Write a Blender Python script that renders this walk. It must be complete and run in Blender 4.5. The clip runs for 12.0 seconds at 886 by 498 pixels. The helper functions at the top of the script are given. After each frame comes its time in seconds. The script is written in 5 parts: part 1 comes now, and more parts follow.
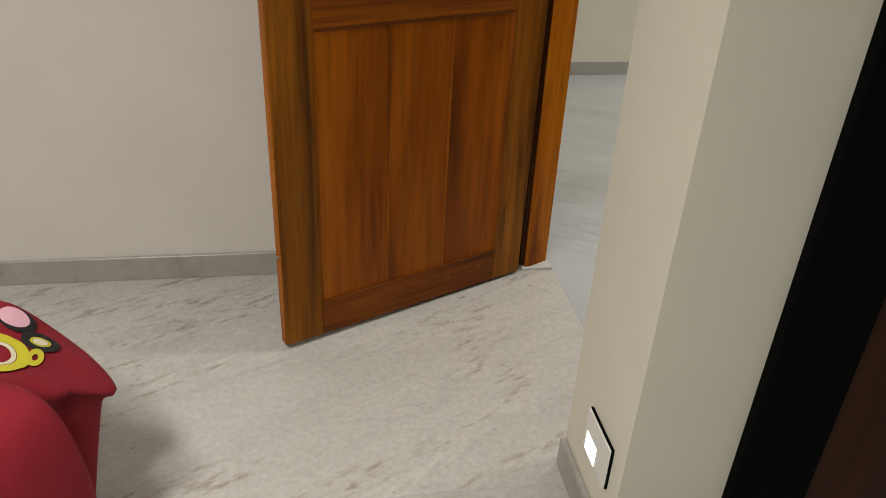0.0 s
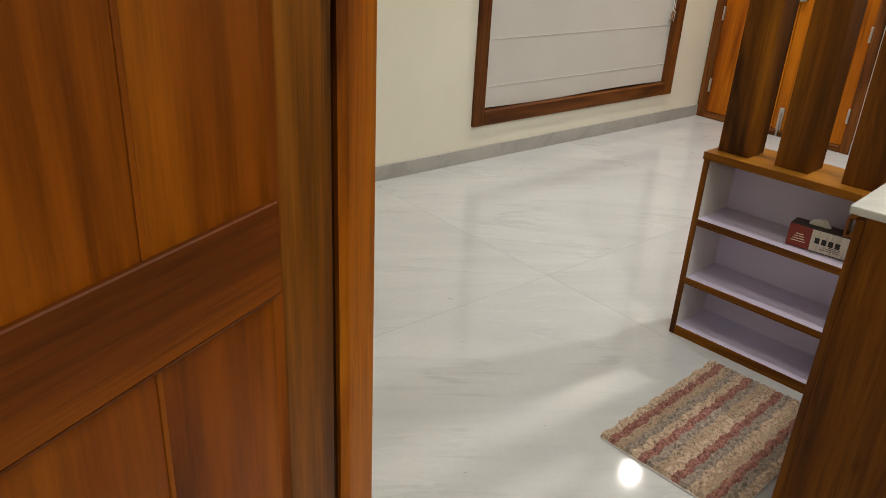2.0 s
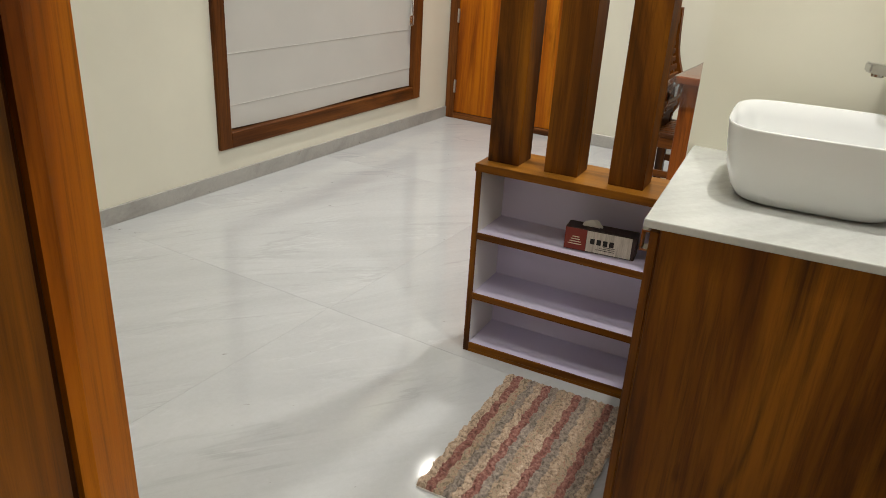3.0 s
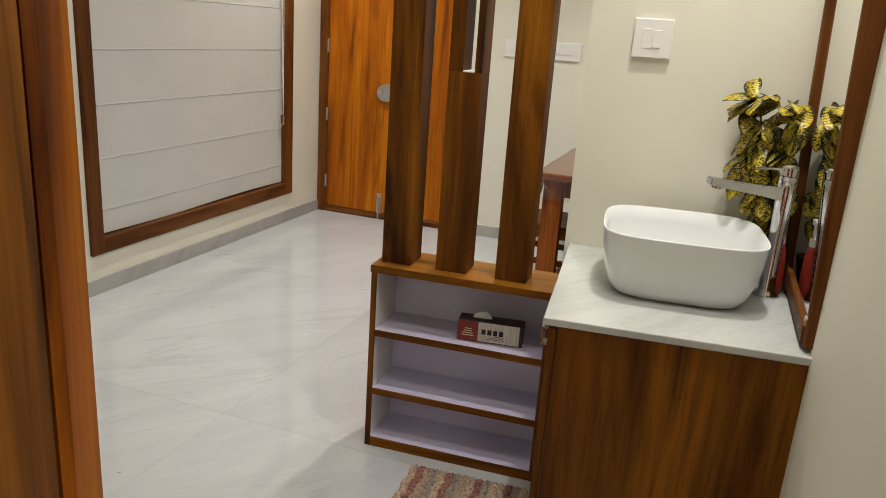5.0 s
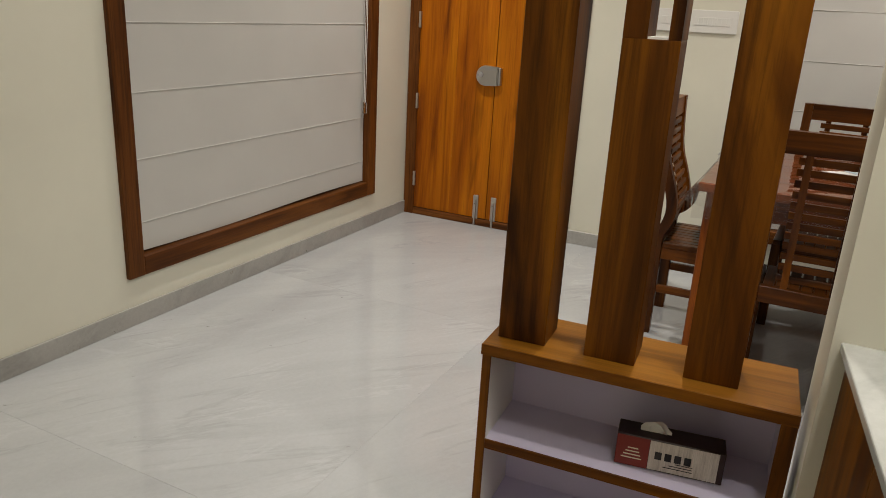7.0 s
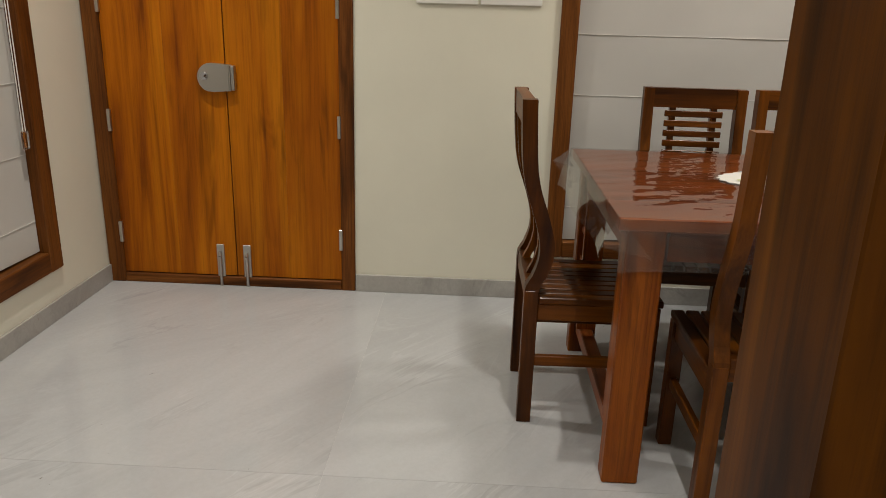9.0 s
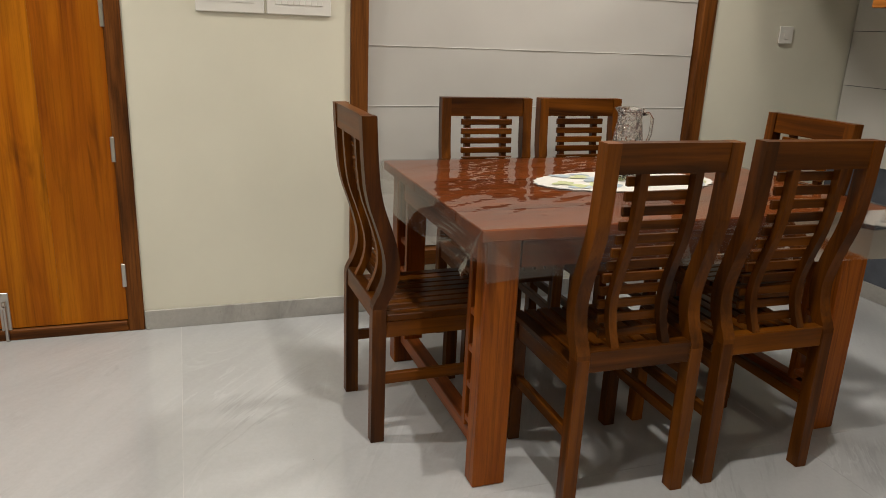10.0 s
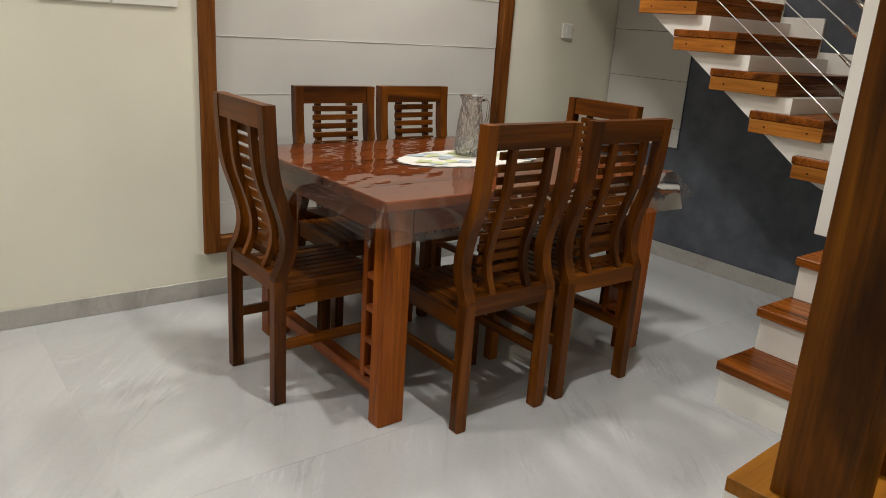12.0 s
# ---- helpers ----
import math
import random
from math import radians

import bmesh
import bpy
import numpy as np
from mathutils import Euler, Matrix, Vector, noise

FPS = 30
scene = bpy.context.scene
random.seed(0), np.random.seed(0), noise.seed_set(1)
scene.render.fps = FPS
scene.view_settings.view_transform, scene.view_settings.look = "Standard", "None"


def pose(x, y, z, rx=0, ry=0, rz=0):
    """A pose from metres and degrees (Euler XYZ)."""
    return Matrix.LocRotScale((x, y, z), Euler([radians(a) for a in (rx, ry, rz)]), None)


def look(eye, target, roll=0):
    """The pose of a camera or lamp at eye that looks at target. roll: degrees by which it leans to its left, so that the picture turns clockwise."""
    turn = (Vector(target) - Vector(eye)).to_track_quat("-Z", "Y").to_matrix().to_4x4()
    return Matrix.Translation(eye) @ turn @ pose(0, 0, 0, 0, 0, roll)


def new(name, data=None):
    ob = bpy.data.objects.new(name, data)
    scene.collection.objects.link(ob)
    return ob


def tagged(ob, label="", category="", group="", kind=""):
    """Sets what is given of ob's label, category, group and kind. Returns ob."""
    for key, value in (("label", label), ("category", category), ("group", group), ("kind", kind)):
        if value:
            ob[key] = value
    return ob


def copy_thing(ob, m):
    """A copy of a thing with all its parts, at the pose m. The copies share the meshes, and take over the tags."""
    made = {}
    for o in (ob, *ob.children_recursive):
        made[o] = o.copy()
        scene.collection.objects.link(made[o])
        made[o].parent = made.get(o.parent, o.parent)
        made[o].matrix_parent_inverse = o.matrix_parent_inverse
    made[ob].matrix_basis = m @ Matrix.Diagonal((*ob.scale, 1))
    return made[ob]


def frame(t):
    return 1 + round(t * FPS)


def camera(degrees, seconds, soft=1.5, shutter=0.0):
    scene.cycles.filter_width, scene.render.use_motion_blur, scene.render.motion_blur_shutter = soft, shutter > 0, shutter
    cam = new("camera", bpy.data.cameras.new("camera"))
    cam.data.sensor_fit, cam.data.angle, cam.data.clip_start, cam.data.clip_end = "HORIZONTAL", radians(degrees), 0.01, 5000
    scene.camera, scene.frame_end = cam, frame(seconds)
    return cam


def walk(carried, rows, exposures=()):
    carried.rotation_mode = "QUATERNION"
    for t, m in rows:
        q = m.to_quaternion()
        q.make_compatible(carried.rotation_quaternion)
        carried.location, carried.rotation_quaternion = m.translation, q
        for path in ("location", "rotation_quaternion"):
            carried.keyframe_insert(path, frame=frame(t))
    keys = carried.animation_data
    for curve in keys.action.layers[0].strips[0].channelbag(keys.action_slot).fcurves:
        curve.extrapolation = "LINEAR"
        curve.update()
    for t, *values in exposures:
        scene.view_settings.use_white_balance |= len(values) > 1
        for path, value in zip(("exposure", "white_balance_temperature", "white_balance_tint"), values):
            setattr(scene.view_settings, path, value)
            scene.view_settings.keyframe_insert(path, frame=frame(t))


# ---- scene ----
cam = camera(61.9, 12.0, soft=0.9)

PATH = [
    (0, (0.306, 0.433, 1.347), (0.599, 2.143, 0.352), 2.7),
    (0.5, (0.276, 0.736, 1.372), (0.675, 2.456, 0.433), 2.4),
    (1, (0.304, 1.08, 1.365), (0.901, 2.767, 0.471), 2.7),
    (1.5, (0.391, 1.436, 1.372), (1.273, 3.008, 0.507), 3.0),
    (2, (0.456, 1.736, 1.365), (1.624, 3.129, 0.53), 3.1),
    (2.5, (0.523, 1.873, 1.356), (1.929, 3.037, 0.539), 3.3),
    (3, (0.612, 1.939, 1.361), (2.199, 2.862, 0.568), 3.4),
    (3.5, (0.538, 1.969, 1.377), (2.249, 2.694, 0.637), 3.1),
    (5.5, (0.458, 1.998, 1.466), (2.271, 2.638, 0.915), 3.8),
    (6, (0.684, 2.022, 1.432), (2.437, 2.774, 0.832), 3.7),
    (6.5, (0.971, 2.207, 1.41), (2.674, 3.05, 0.788), 3.2),
    (8.5, (2.111, 3.031, 1.265), (3.956, 3.497, 0.647), 1.8),
    (9, (2.333, 3.167, 1.273), (4.237, 3.246, 0.666), 1.6),
    (9.5, (2.46, 3.343, 1.282), (4.34, 3.015, 0.685), 1.8),
    (10, (2.448, 3.508, 1.295), (4.252, 2.866, 0.718), 2.5),
    (10.5, (2.29, 3.705, 1.316), (4.014, 2.864, 0.749), 3.1),
    (11, (2.209, 3.919, 1.333), (3.842, 2.915, 0.764), 3.5),
    (11.5, (2.205, 4.084, 1.343), (3.757, 2.965, 0.763), 3.8),
    (12, (2.334, 3.994, 1.323), (3.837, 2.81, 0.739), 3.9),
]
walk(cam, [(t, look(eye, target, roll)) for t, eye, target, roll in PATH], [(0, -0.08, 6500, 10), (1.5, -0.05, 6750, 11), (2.0, 0.2, 6750, 11), (2.5, 0.26, 6700, 11), (3.0, 0.26, 6500, 10), (3.5, 0.23, 6500, 10), (5.5, 0.08, 6600, 11), (6, 0, 6500, 10), (6.5, -0.09, 6600, 11),
    (8.5, -0.18, 6850, 12), (9, -0.24, 6850, 12), (10, 0.03, 6800, 12), (12, 0.10, 6600, 11)])

# ---- world and lights ----
world = bpy.data.worlds.new("world")
world.use_nodes = True
scene.world = world
bgn = world.node_tree.nodes["Background"]
bgn.inputs[0].default_value = (0.02, 0.025, 0.04, 1)      # night outside
bgn.inputs[1].default_value = 0.3


def downlight(x, y, z, watts, size, colour=(1.0, 0.965, 0.895), spread=135):
    li = bpy.data.lights.new("downlight", "AREA")
    li.shape, li.size, li.energy, li.color, li.spread = "DISK", size, watts, colour, radians(spread)
    ob = new("downlight_lamp", li)
    ob.matrix_world = pose(x, y, z)
    return ob


CEIL = 2.8
LAMPS = [(4.81, 4.37, 17), (3.0, 4.36, 9.5), (4.95, 1.9, 19), (3.6, 2.75, 16), (2.2, 2.05, 8.5), (-0.9, 0.9, 20), (-0.5, 0.1, 32), (1.6, 2.15, 6), (4.3, 1.2, 5)]
for lx, ly, lw in LAMPS:
    downlight(lx, ly, CEIL - 0.03, lw, 0.45 if lx < 0 else (0.3 if lx in (4.95, 4.3) else 0.075), spread=120 if lx == 2.2 else 135)

# ---- materials ----


def base_mat(name):
    m = bpy.data.materials.new(name)
    m.use_nodes = True
    nt = m.node_tree
    return m, nt, nt.nodes["Principled BSDF"]


def nd(nt, kind, **kw):
    n = nt.nodes.new(kind)
    for k, v in kw.items():
        n.inputs[k].default_value = v
    return n


def ramp(nt, fac, stops):
    r = nt.nodes.new("ShaderNodeValToRGB")
    e = r.color_ramp.elements
    while len(e) < len(stops):
        e.new(0.5)
    for el, (p, c) in zip(e, stops):
        el.position, el.color = p, (*c, 1)
    nt.links.new(fac, r.inputs[0])
    return r


def bump(nt, bsdf, height, strength, dist=0.002):
    b = nd(nt, "ShaderNodeBump", Strength=strength, Distance=dist)
    nt.links.new(height, b.inputs["Height"])
    nt.links.new(b.outputs[0], bsdf.inputs["Normal"])


def coords(nt, scale, kind="Object", shift=True, turn=0.0):
    tc = nt.nodes.new("ShaderNodeTexCoord")
    mp = nt.nodes.new("ShaderNodeMapping")
    mp.inputs["Scale"].default_value = scale
    src = tc.outputs[kind]
    if turn:
        tm = nt.nodes.new("ShaderNodeMapping")
        tm.inputs["Rotation"].default_value = (0, 0, radians(turn))
        nt.links.new(src, tm.inputs["Vector"])
        src = tm.outputs[0]
    nt.links.new(src, mp.inputs["Vector"])
    if shift:
        oi = nt.nodes.new("ShaderNodeObjectInfo")
        mul = nt.nodes.new("ShaderNodeMath")
        mul.operation = "MULTIPLY"
        mul.inputs[1].default_value = 37.0
        nt.links.new(oi.outputs["Random"], mul.inputs[0])
        nt.links.new(mul.outputs[0], mp.inputs["Location"])
    return mp.outputs[0]


def wood(name, dark, mid, light, axis="Z", rough=0.35, scale=9.0, coat=0.0, vary=0.25, streak=0.5, knots=0.0, stretch=0.09):
    m, nt, b = base_mat(name)
    k = {"X": (stretch, 1, 1), "Y": (1, stretch, 1), "Z": (1, 1, stretch)}[axis]
    v = coords(nt, tuple(scale * s for s in k))
    n1 = nd(nt, "ShaderNodeTexNoise", Scale=0.9, Detail=5.0, Roughness=0.55, Distortion=1.6)
    nt.links.new(v, n1.inputs["Vector"])
    r = ramp(nt, n1.outputs[0], [(0.30, dark), (0.46, mid), (0.56, tuple((p + q) / 2 for p, q in zip(mid, light))), (0.70, light)])
    v2 = coords(nt, tuple(scale * 6 * s * (0.3 if s < 1 else 1) for s in k))
    n2 = nd(nt, "ShaderNodeTexNoise", Scale=2.0, Detail=7.0, Roughness=0.75)
    nt.links.new(v2, n2.inputs["Vector"])
    r2 = ramp(nt, n2.outputs[0], [(0.34, (1 - streak,) * 3), (0.52, (1.0, 1.0, 1.0)), (0.66, (1.12, 1.12, 1.12))])
    mx = nt.nodes.new("ShaderNodeMixRGB")
    mx.blend_type, mx.inputs[0].default_value = "MULTIPLY", 0.9
    nt.links.new(r.outputs[0], mx.inputs[1])
    nt.links.new(r2.outputs[0], mx.inputs[2])
    # broad patches where the stain took deeper, and a few dark streaks
    n3 = nd(nt, "ShaderNodeTexNoise", Scale=2.2, Detail=3.0, Roughness=0.5)
    nt.links.new(coords(nt, tuple(s ** 0.35 for s in k)), n3.inputs["Vector"])
    r3 = ramp(nt, n3.outputs[0], [(0.32, (0.66, 0.60, 0.55)), (0.58, (1.0, 1.0, 1.0))])
    m3 = nt.nodes.new("ShaderNodeMixRGB")
    m3.blend_type, m3.inputs[0].default_value = "MULTIPLY", 0.8
    nt.links.new(mx.outputs[0], m3.inputs[1])
    nt.links.new(r3.outputs[0], m3.inputs[2])
    last = m3
    if knots:
        n4 = nd(nt, "ShaderNodeTexNoise", Scale=0.7, Detail=3.0, Roughness=0.6, Distortion=2.0)
        nt.links.new(coords(nt, tuple(scale * 1.6 * s for s in k)), n4.inputs["Vector"])
        r4 = ramp(nt, n4.outputs[0], [(0.60, (1, 1, 1)), (0.70, (1 - knots,) * 3)])
        last = nt.nodes.new("ShaderNodeMixRGB")
        last.blend_type, last.inputs[0].default_value = "MULTIPLY", 1.0
        nt.links.new(m3.outputs[0], last.inputs[1])
        nt.links.new(r4.outputs[0], last.inputs[2])
    oi = nt.nodes.new("ShaderNodeObjectInfo")
    mr = nt.nodes.new("ShaderNodeMapRange")
    mr.inputs["To Min"].default_value, mr.inputs["To Max"].default_value = 1.08 - vary, 1.08 + vary
    nt.links.new(oi.outputs["Random"], mr.inputs["Value"])
    hs = nt.nodes.new("ShaderNodeHueSaturation")
    nt.links.new(mr.outputs[0], hs.inputs["Value"])
    nt.links.new(last.outputs[0], hs.inputs["Color"])
    nt.links.new(hs.outputs[0], b.inputs["Base Color"])
    rr = nt.nodes.new("ShaderNodeMapRange")
    rr.inputs["To Min"].default_value, rr.inputs["To Max"].default_value = rough - 0.06, rough + 0.12
    nt.links.new(n2.outputs[0], rr.inputs["Value"])
    nt.links.new(rr.outputs[0], b.inputs["Roughness"])
    b.inputs["Coat Weight"].default_value, b.inputs["Coat Roughness"].default_value = coat, 0.15
    b.inputs["Specular IOR Level"].default_value = 0.15
    bump(nt, b, n2.outputs[0], 0.15, 0.001)
    return m


def paint(name, colour, rough=0.6, blot=0.05, grain=0.06, size=1.3, gscale=160.0):
    m, nt, b = base_mat(name)
    v = coords(nt, (1, 1, 1), shift=False)
    n1 = nd(nt, "ShaderNodeTexNoise", Scale=size, Detail=5.0, Roughness=0.6)
    nt.links.new(v, n1.inputs["Vector"])
    lo = tuple(c * (1 - blot) for c in colour)
    hi = tuple(min(1, c * (1 + blot)) for c in colour)
    r = ramp(nt, n1.outputs[0], [(0.3, lo), (0.7, hi)])
    nt.links.new(r.outputs[0], b.inputs["Base Color"])
    n2 = nd(nt, "ShaderNodeTexNoise", Scale=gscale, Detail=3.0)
    nt.links.new(v, n2.inputs["Vector"])
    b.inputs["Roughness"].default_value = rough
    bump(nt, b, n2.outputs[0], grain, 0.002)
    return m


def plain(name, colour, rough=0.4, metal=0.0, transmission=0.0, ior=1.45):
    m, nt, b = base_mat(name)
    b.inputs["Base Color"].default_value = (*colour, 1)
    b.inputs["Roughness"].default_value = rough
    b.inputs["Metallic"].default_value = metal
    b.inputs["Transmission Weight"].default_value = transmission
    b.inputs["IOR"].default_value = ior
    return m


def stone(name, base, vein, speck, rough=0.12, vs=0.9, speck_amount=0.62, vary=0.05, fleck=0.685, grain=0.07, rust=0.0, turn=35.0):
    m, nt, b = base_mat(name)

    def mixed(fac, colour_in, colour, amount=1.0, blend="MIX"):
        mx = nt.nodes.new("ShaderNodeMixRGB")
        mx.blend_type = blend
        if fac is None:
            mx.inputs[0].default_value = amount
        else:
            nt.links.new(fac, mx.inputs[0])
        nt.links.new(colour_in, mx.inputs[1])
        if isinstance(colour, tuple):
            mx.inputs[2].default_value = (*colour, 1)
        else:
            nt.links.new(colour, mx.inputs[2])
        return mx.outputs[0]

    def noise(scale, vector, detail, roughness, distortion=0.0):
        n = nd(nt, "ShaderNodeTexNoise", Scale=scale, Detail=detail, Roughness=roughness, Distortion=distortion)
        nt.links.new(vector, n.inputs["Vector"])
        return n.outputs[0]

    v = coords(nt, (1, 1, 1))
    along = coords(nt, (0.32, 1.5, 1.0), turn=turn)
    # clouds, drawn out along the bed of the stone
    cl = noise(vs, along, 9.0, 0.62, 1.2)
    col = ramp(nt, cl, [(0.32, vein), (0.52, base), (0.72, tuple(min(1, c * 1.07) for c in base))]).outputs[0]
    # thin broken veins, darker and paler
    for sc, tone, k in ((1.3, tuple(c * 0.86 for c in vein), 0.55), (1.9, tuple(min(1, c * 1.16) for c in base), 0.5)):
        n = noise(sc, along, 6.0, 0.6, 0.9)
        line = ramp(nt, n, [(0.485, (0, 0, 0)), (0.5, (k, k, k)), (0.515, (0, 0, 0))]).outputs[0]
        gate = ramp(nt, noise(2.3, v, 3.0, 0.6), [(0.45, (0, 0, 0)), (0.62, (1, 1, 1))]).outputs[0]
        col = mixed(mixed(None, line, gate, 1.0, "MULTIPLY"), col, tone)
    # warm stains and rust-brown flecks, gathered along a few beds
    sp = noise(11.0, coords(nt, (0.6, 2.0, 1.0), turn=turn), 7.0, 0.78)
    col = mixed(ramp(nt, sp, [(speck_amount, (0, 0, 0)), (speck_amount + 0.09, (0.8, 0.8, 0.8))]).outputs[0], col, speck)
    if rust:
        bed = ramp(nt, noise(1.1, along, 4.0, 0.55, 0.6), [(0.47, (0, 0, 0)), (0.5, (1, 1, 1)), (0.53, (0, 0, 0))]).outputs[0]
        bits = ramp(nt, noise(26.0, coords(nt, (0.5, 1.6, 1.0), turn=turn), 5.0, 0.7), [(0.50, (0, 0, 0)), (0.64, (rust, rust, rust))]).outputs[0]
        col = mixed(mixed(None, bed, bits, 1.0, "MULTIPLY"), col, (0.20, 0.125, 0.06))
    fl = noise(17.0, coords(nt, (0.8, 2.2, 1.0), turn=turn + 8), 4.0, 0.6, 0.4)
    col = mixed(ramp(nt, fl, [(fleck, (0, 0, 0)), (fleck + 0.03, (0.8, 0.8, 0.8))]).outputs[0], col, tuple(c * 0.45 for c in speck))
    fine = ramp(nt, noise(60.0, v, 5.0, 0.75), [(0.35, (1 - grain, 1 - grain * 1.05, 1 - grain * 1.15)), (0.65, (1 + grain / 2,) * 3)]).outputs[0]
    col = mixed(None, col, fine, 1.0, "MULTIPLY")
    oi = nt.nodes.new("ShaderNodeObjectInfo")
    mr = nt.nodes.new("ShaderNodeMapRange")
    mr.inputs["To Min"].default_value, mr.inputs["To Max"].default_value = 1 - vary, 1 + vary
    nt.links.new(oi.outputs["Random"], mr.inputs["Value"])
    hs = nt.nodes.new("ShaderNodeHueSaturation")
    nt.links.new(mr.outputs[0], hs.inputs["Value"])
    nt.links.new(col, hs.inputs["Color"])
    nt.links.new(hs.outputs[0], b.inputs["Base Color"])
    rr = nt.nodes.new("ShaderNodeMapRange")
    rr.inputs["To Min"].default_value, rr.inputs["To Max"].default_value = rough - 0.03, rough + 0.06
    nt.links.new(cl, rr.inputs["Value"])
    nt.links.new(rr.outputs[0], b.inputs["Roughness"])
    return m


def fabric(name, colour, rough=0.85, weave=500.0, strength=0.25, blot=0.06, wrinkle=0.0):
    m, nt, b = base_mat(name)
    v = coords(nt, (1, 1, 1))
    n1 = nd(nt, "ShaderNodeTexNoise", Scale=3.0, Detail=4.0)
    nt.links.new(v, n1.inputs["Vector"])
    r = ramp(nt, n1.outputs[0], [(0.3, tuple(c * (1 - blot) for c in colour)), (0.7, tuple(min(1, c * (1 + blot)) for c in colour))])
    nt.links.new(r.outputs[0], b.inputs["Base Color"])
    n2 = nd(nt, "ShaderNodeTexNoise", Scale=weave, Detail=2.0)
    nt.links.new(v, n2.inputs["Vector"])
    b.inputs["Roughness"].default_value = rough
    bump(nt, b, n2.outputs[0], strength, 0.002)
    return m


def clear_film(name, tint, gloss, rough=0.05, ior=1.5, ripple=0.25, milky=0.0):
    # a thin clear sheet: light goes straight through, the surface mirrors a little
    m, nt, b = base_mat(name)
    out = nt.nodes["Material Output"]
    tr = nt.nodes.new("ShaderNodeBsdfTransparent")
    tr.inputs[0].default_value = (*tint, 1)
    gl = nt.nodes.new("ShaderNodeBsdfGlossy")
    gl.inputs["Roughness"].default_value = rough
    fr = nd(nt, "ShaderNodeFresnel", IOR=ior)
    ml = nt.nodes.new("ShaderNodeMath")
    ml.operation = "MULTIPLY"
    ml.inputs[1].default_value = gloss
    nt.links.new(fr.outputs[0], ml.inputs[0])
    n2 = nd(nt, "ShaderNodeTexNoise", Scale=7.0, Detail=2.0)
    nt.links.new(coords(nt, (1, 1, 1)), n2.inputs["Vector"])
    bp = nd(nt, "ShaderNodeBump", Strength=ripple, Distance=0.012)
    nt.links.new(n2.outputs[0], bp.inputs["Height"])
    nt.links.new(bp.outputs[0], gl.inputs["Normal"])
    mix = nt.nodes.new("ShaderNodeMixShader")
    nt.links.new(ml.outputs[0], mix.inputs[0])
    if milky:
        df = nt.nodes.new("ShaderNodeBsdfDiffuse")
        df.inputs[0].default_value = (0.75, 0.74, 0.72, 1)
        mk = nt.nodes.new("ShaderNodeMixShader")
        mk.inputs[0].default_value = milky
        nt.links.new(tr.outputs[0], mk.inputs[1])
        nt.links.new(df.outputs[0], mk.inputs[2])
        nt.links.new(mk.outputs[0], mix.inputs[1])
    else:
        nt.links.new(tr.outputs[0], mix.inputs[1])
    nt.links.new(gl.outputs[0], mix.inputs[2])
    nt.links.new(mix.outputs[0], out.inputs["Surface"])
    return m


M_WALL = paint("cream_wall_paint", (0.735, 0.718, 0.605))
M_BEDWALL = paint("bedroom_wall_paint", (0.79, 0.765, 0.71))
M_CEIL = paint("white_ceiling_paint", (0.82, 0.81, 0.78))
M_GREY = paint("dark_grey_wall_paint", (0.075, 0.085, 0.105), rough=0.75, blot=0.35, size=5.0, grain=0.2)
M_WHITE = paint("white_paint", (0.80, 0.79, 0.75), rough=0.5, blot=0.03)
M_FLOOR = stone("marble_floor", (0.475, 0.49, 0.502), (0.425, 0.438, 0.45), (0.42, 0.39, 0.33), rough=0.055, vs=1.3, speck_amount=0.70, fleck=0.73, grain=0.03, vary=0.03)
M_FLOORB = stone("bedroom_floor_stone", (0.535, 0.525, 0.50), (0.49, 0.478, 0.452), (0.42, 0.385, 0.32), rough=0.14, vs=1.6, speck_amount=0.72, fleck=0.705, grain=0.12, rust=0.6, turn=-28.0)
M_GROUT = paint("floor_joint", (0.54, 0.545, 0.53), rough=0.5)
M_SKIRT = stone("skirting_marble", (0.40, 0.39, 0.365), (0.30, 0.29, 0.27), (0.24, 0.19, 0.13), rough=0.3, vs=3.0, speck_amount=0.62, fleck=0.71)
M_QUARTZ = stone("pale_counter_marble", (0.52, 0.535, 0.515), (0.44, 0.455, 0.435), (0.38, 0.39, 0.36), rough=0.2, vs=4.0, speck_amount=0.66, fleck=0.80, grain=0.05)
TEAK_D, TEAK_M, TEAK_L = (0.22, 0.052, 0.003), (0.40, 0.112, 0.003), (0.50, 0.165, 0.005)
M_TEAK = wood("varnished_teak", TEAK_D, TEAK_M, TEAK_L, rough=0.4, scale=6.0, vary=0.08, streak=0.3, knots=0.35)
BROWN = ((0.095, 0.022, 0.0010), (0.225, 0.057, 0.0016), (0.315, 0.092, 0.003))
M_DOORZ = wood("bedroom_door_teak", *BROWN, rough=0.38, scale=4.5, vary=0.05, streak=0.35, stretch=0.13)
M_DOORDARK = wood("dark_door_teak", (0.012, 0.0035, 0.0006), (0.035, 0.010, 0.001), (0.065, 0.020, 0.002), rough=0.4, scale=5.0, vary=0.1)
M_DOORSTILE = wood("bedroom_door_stile", (0.070, 0.024, 0.002), (0.165, 0.056, 0.003), (0.27, 0.098, 0.007), rough=0.45, scale=6.5, vary=0.1, knots=0.6)
M_DOORX = wood("bedroom_door_rail", (0.075, 0.018, 0.0015), (0.165, 0.042, 0.002), (0.25, 0.072, 0.004), axis="X", rough=0.45, scale=6.0, vary=0.1)
M_JAMB = wood("door_frame_teak", (0.10, 0.022, 0.001), (0.35, 0.098, 0.002), (0.49, 0.160, 0.004), rough=0.42, scale=8.0, vary=0.1)
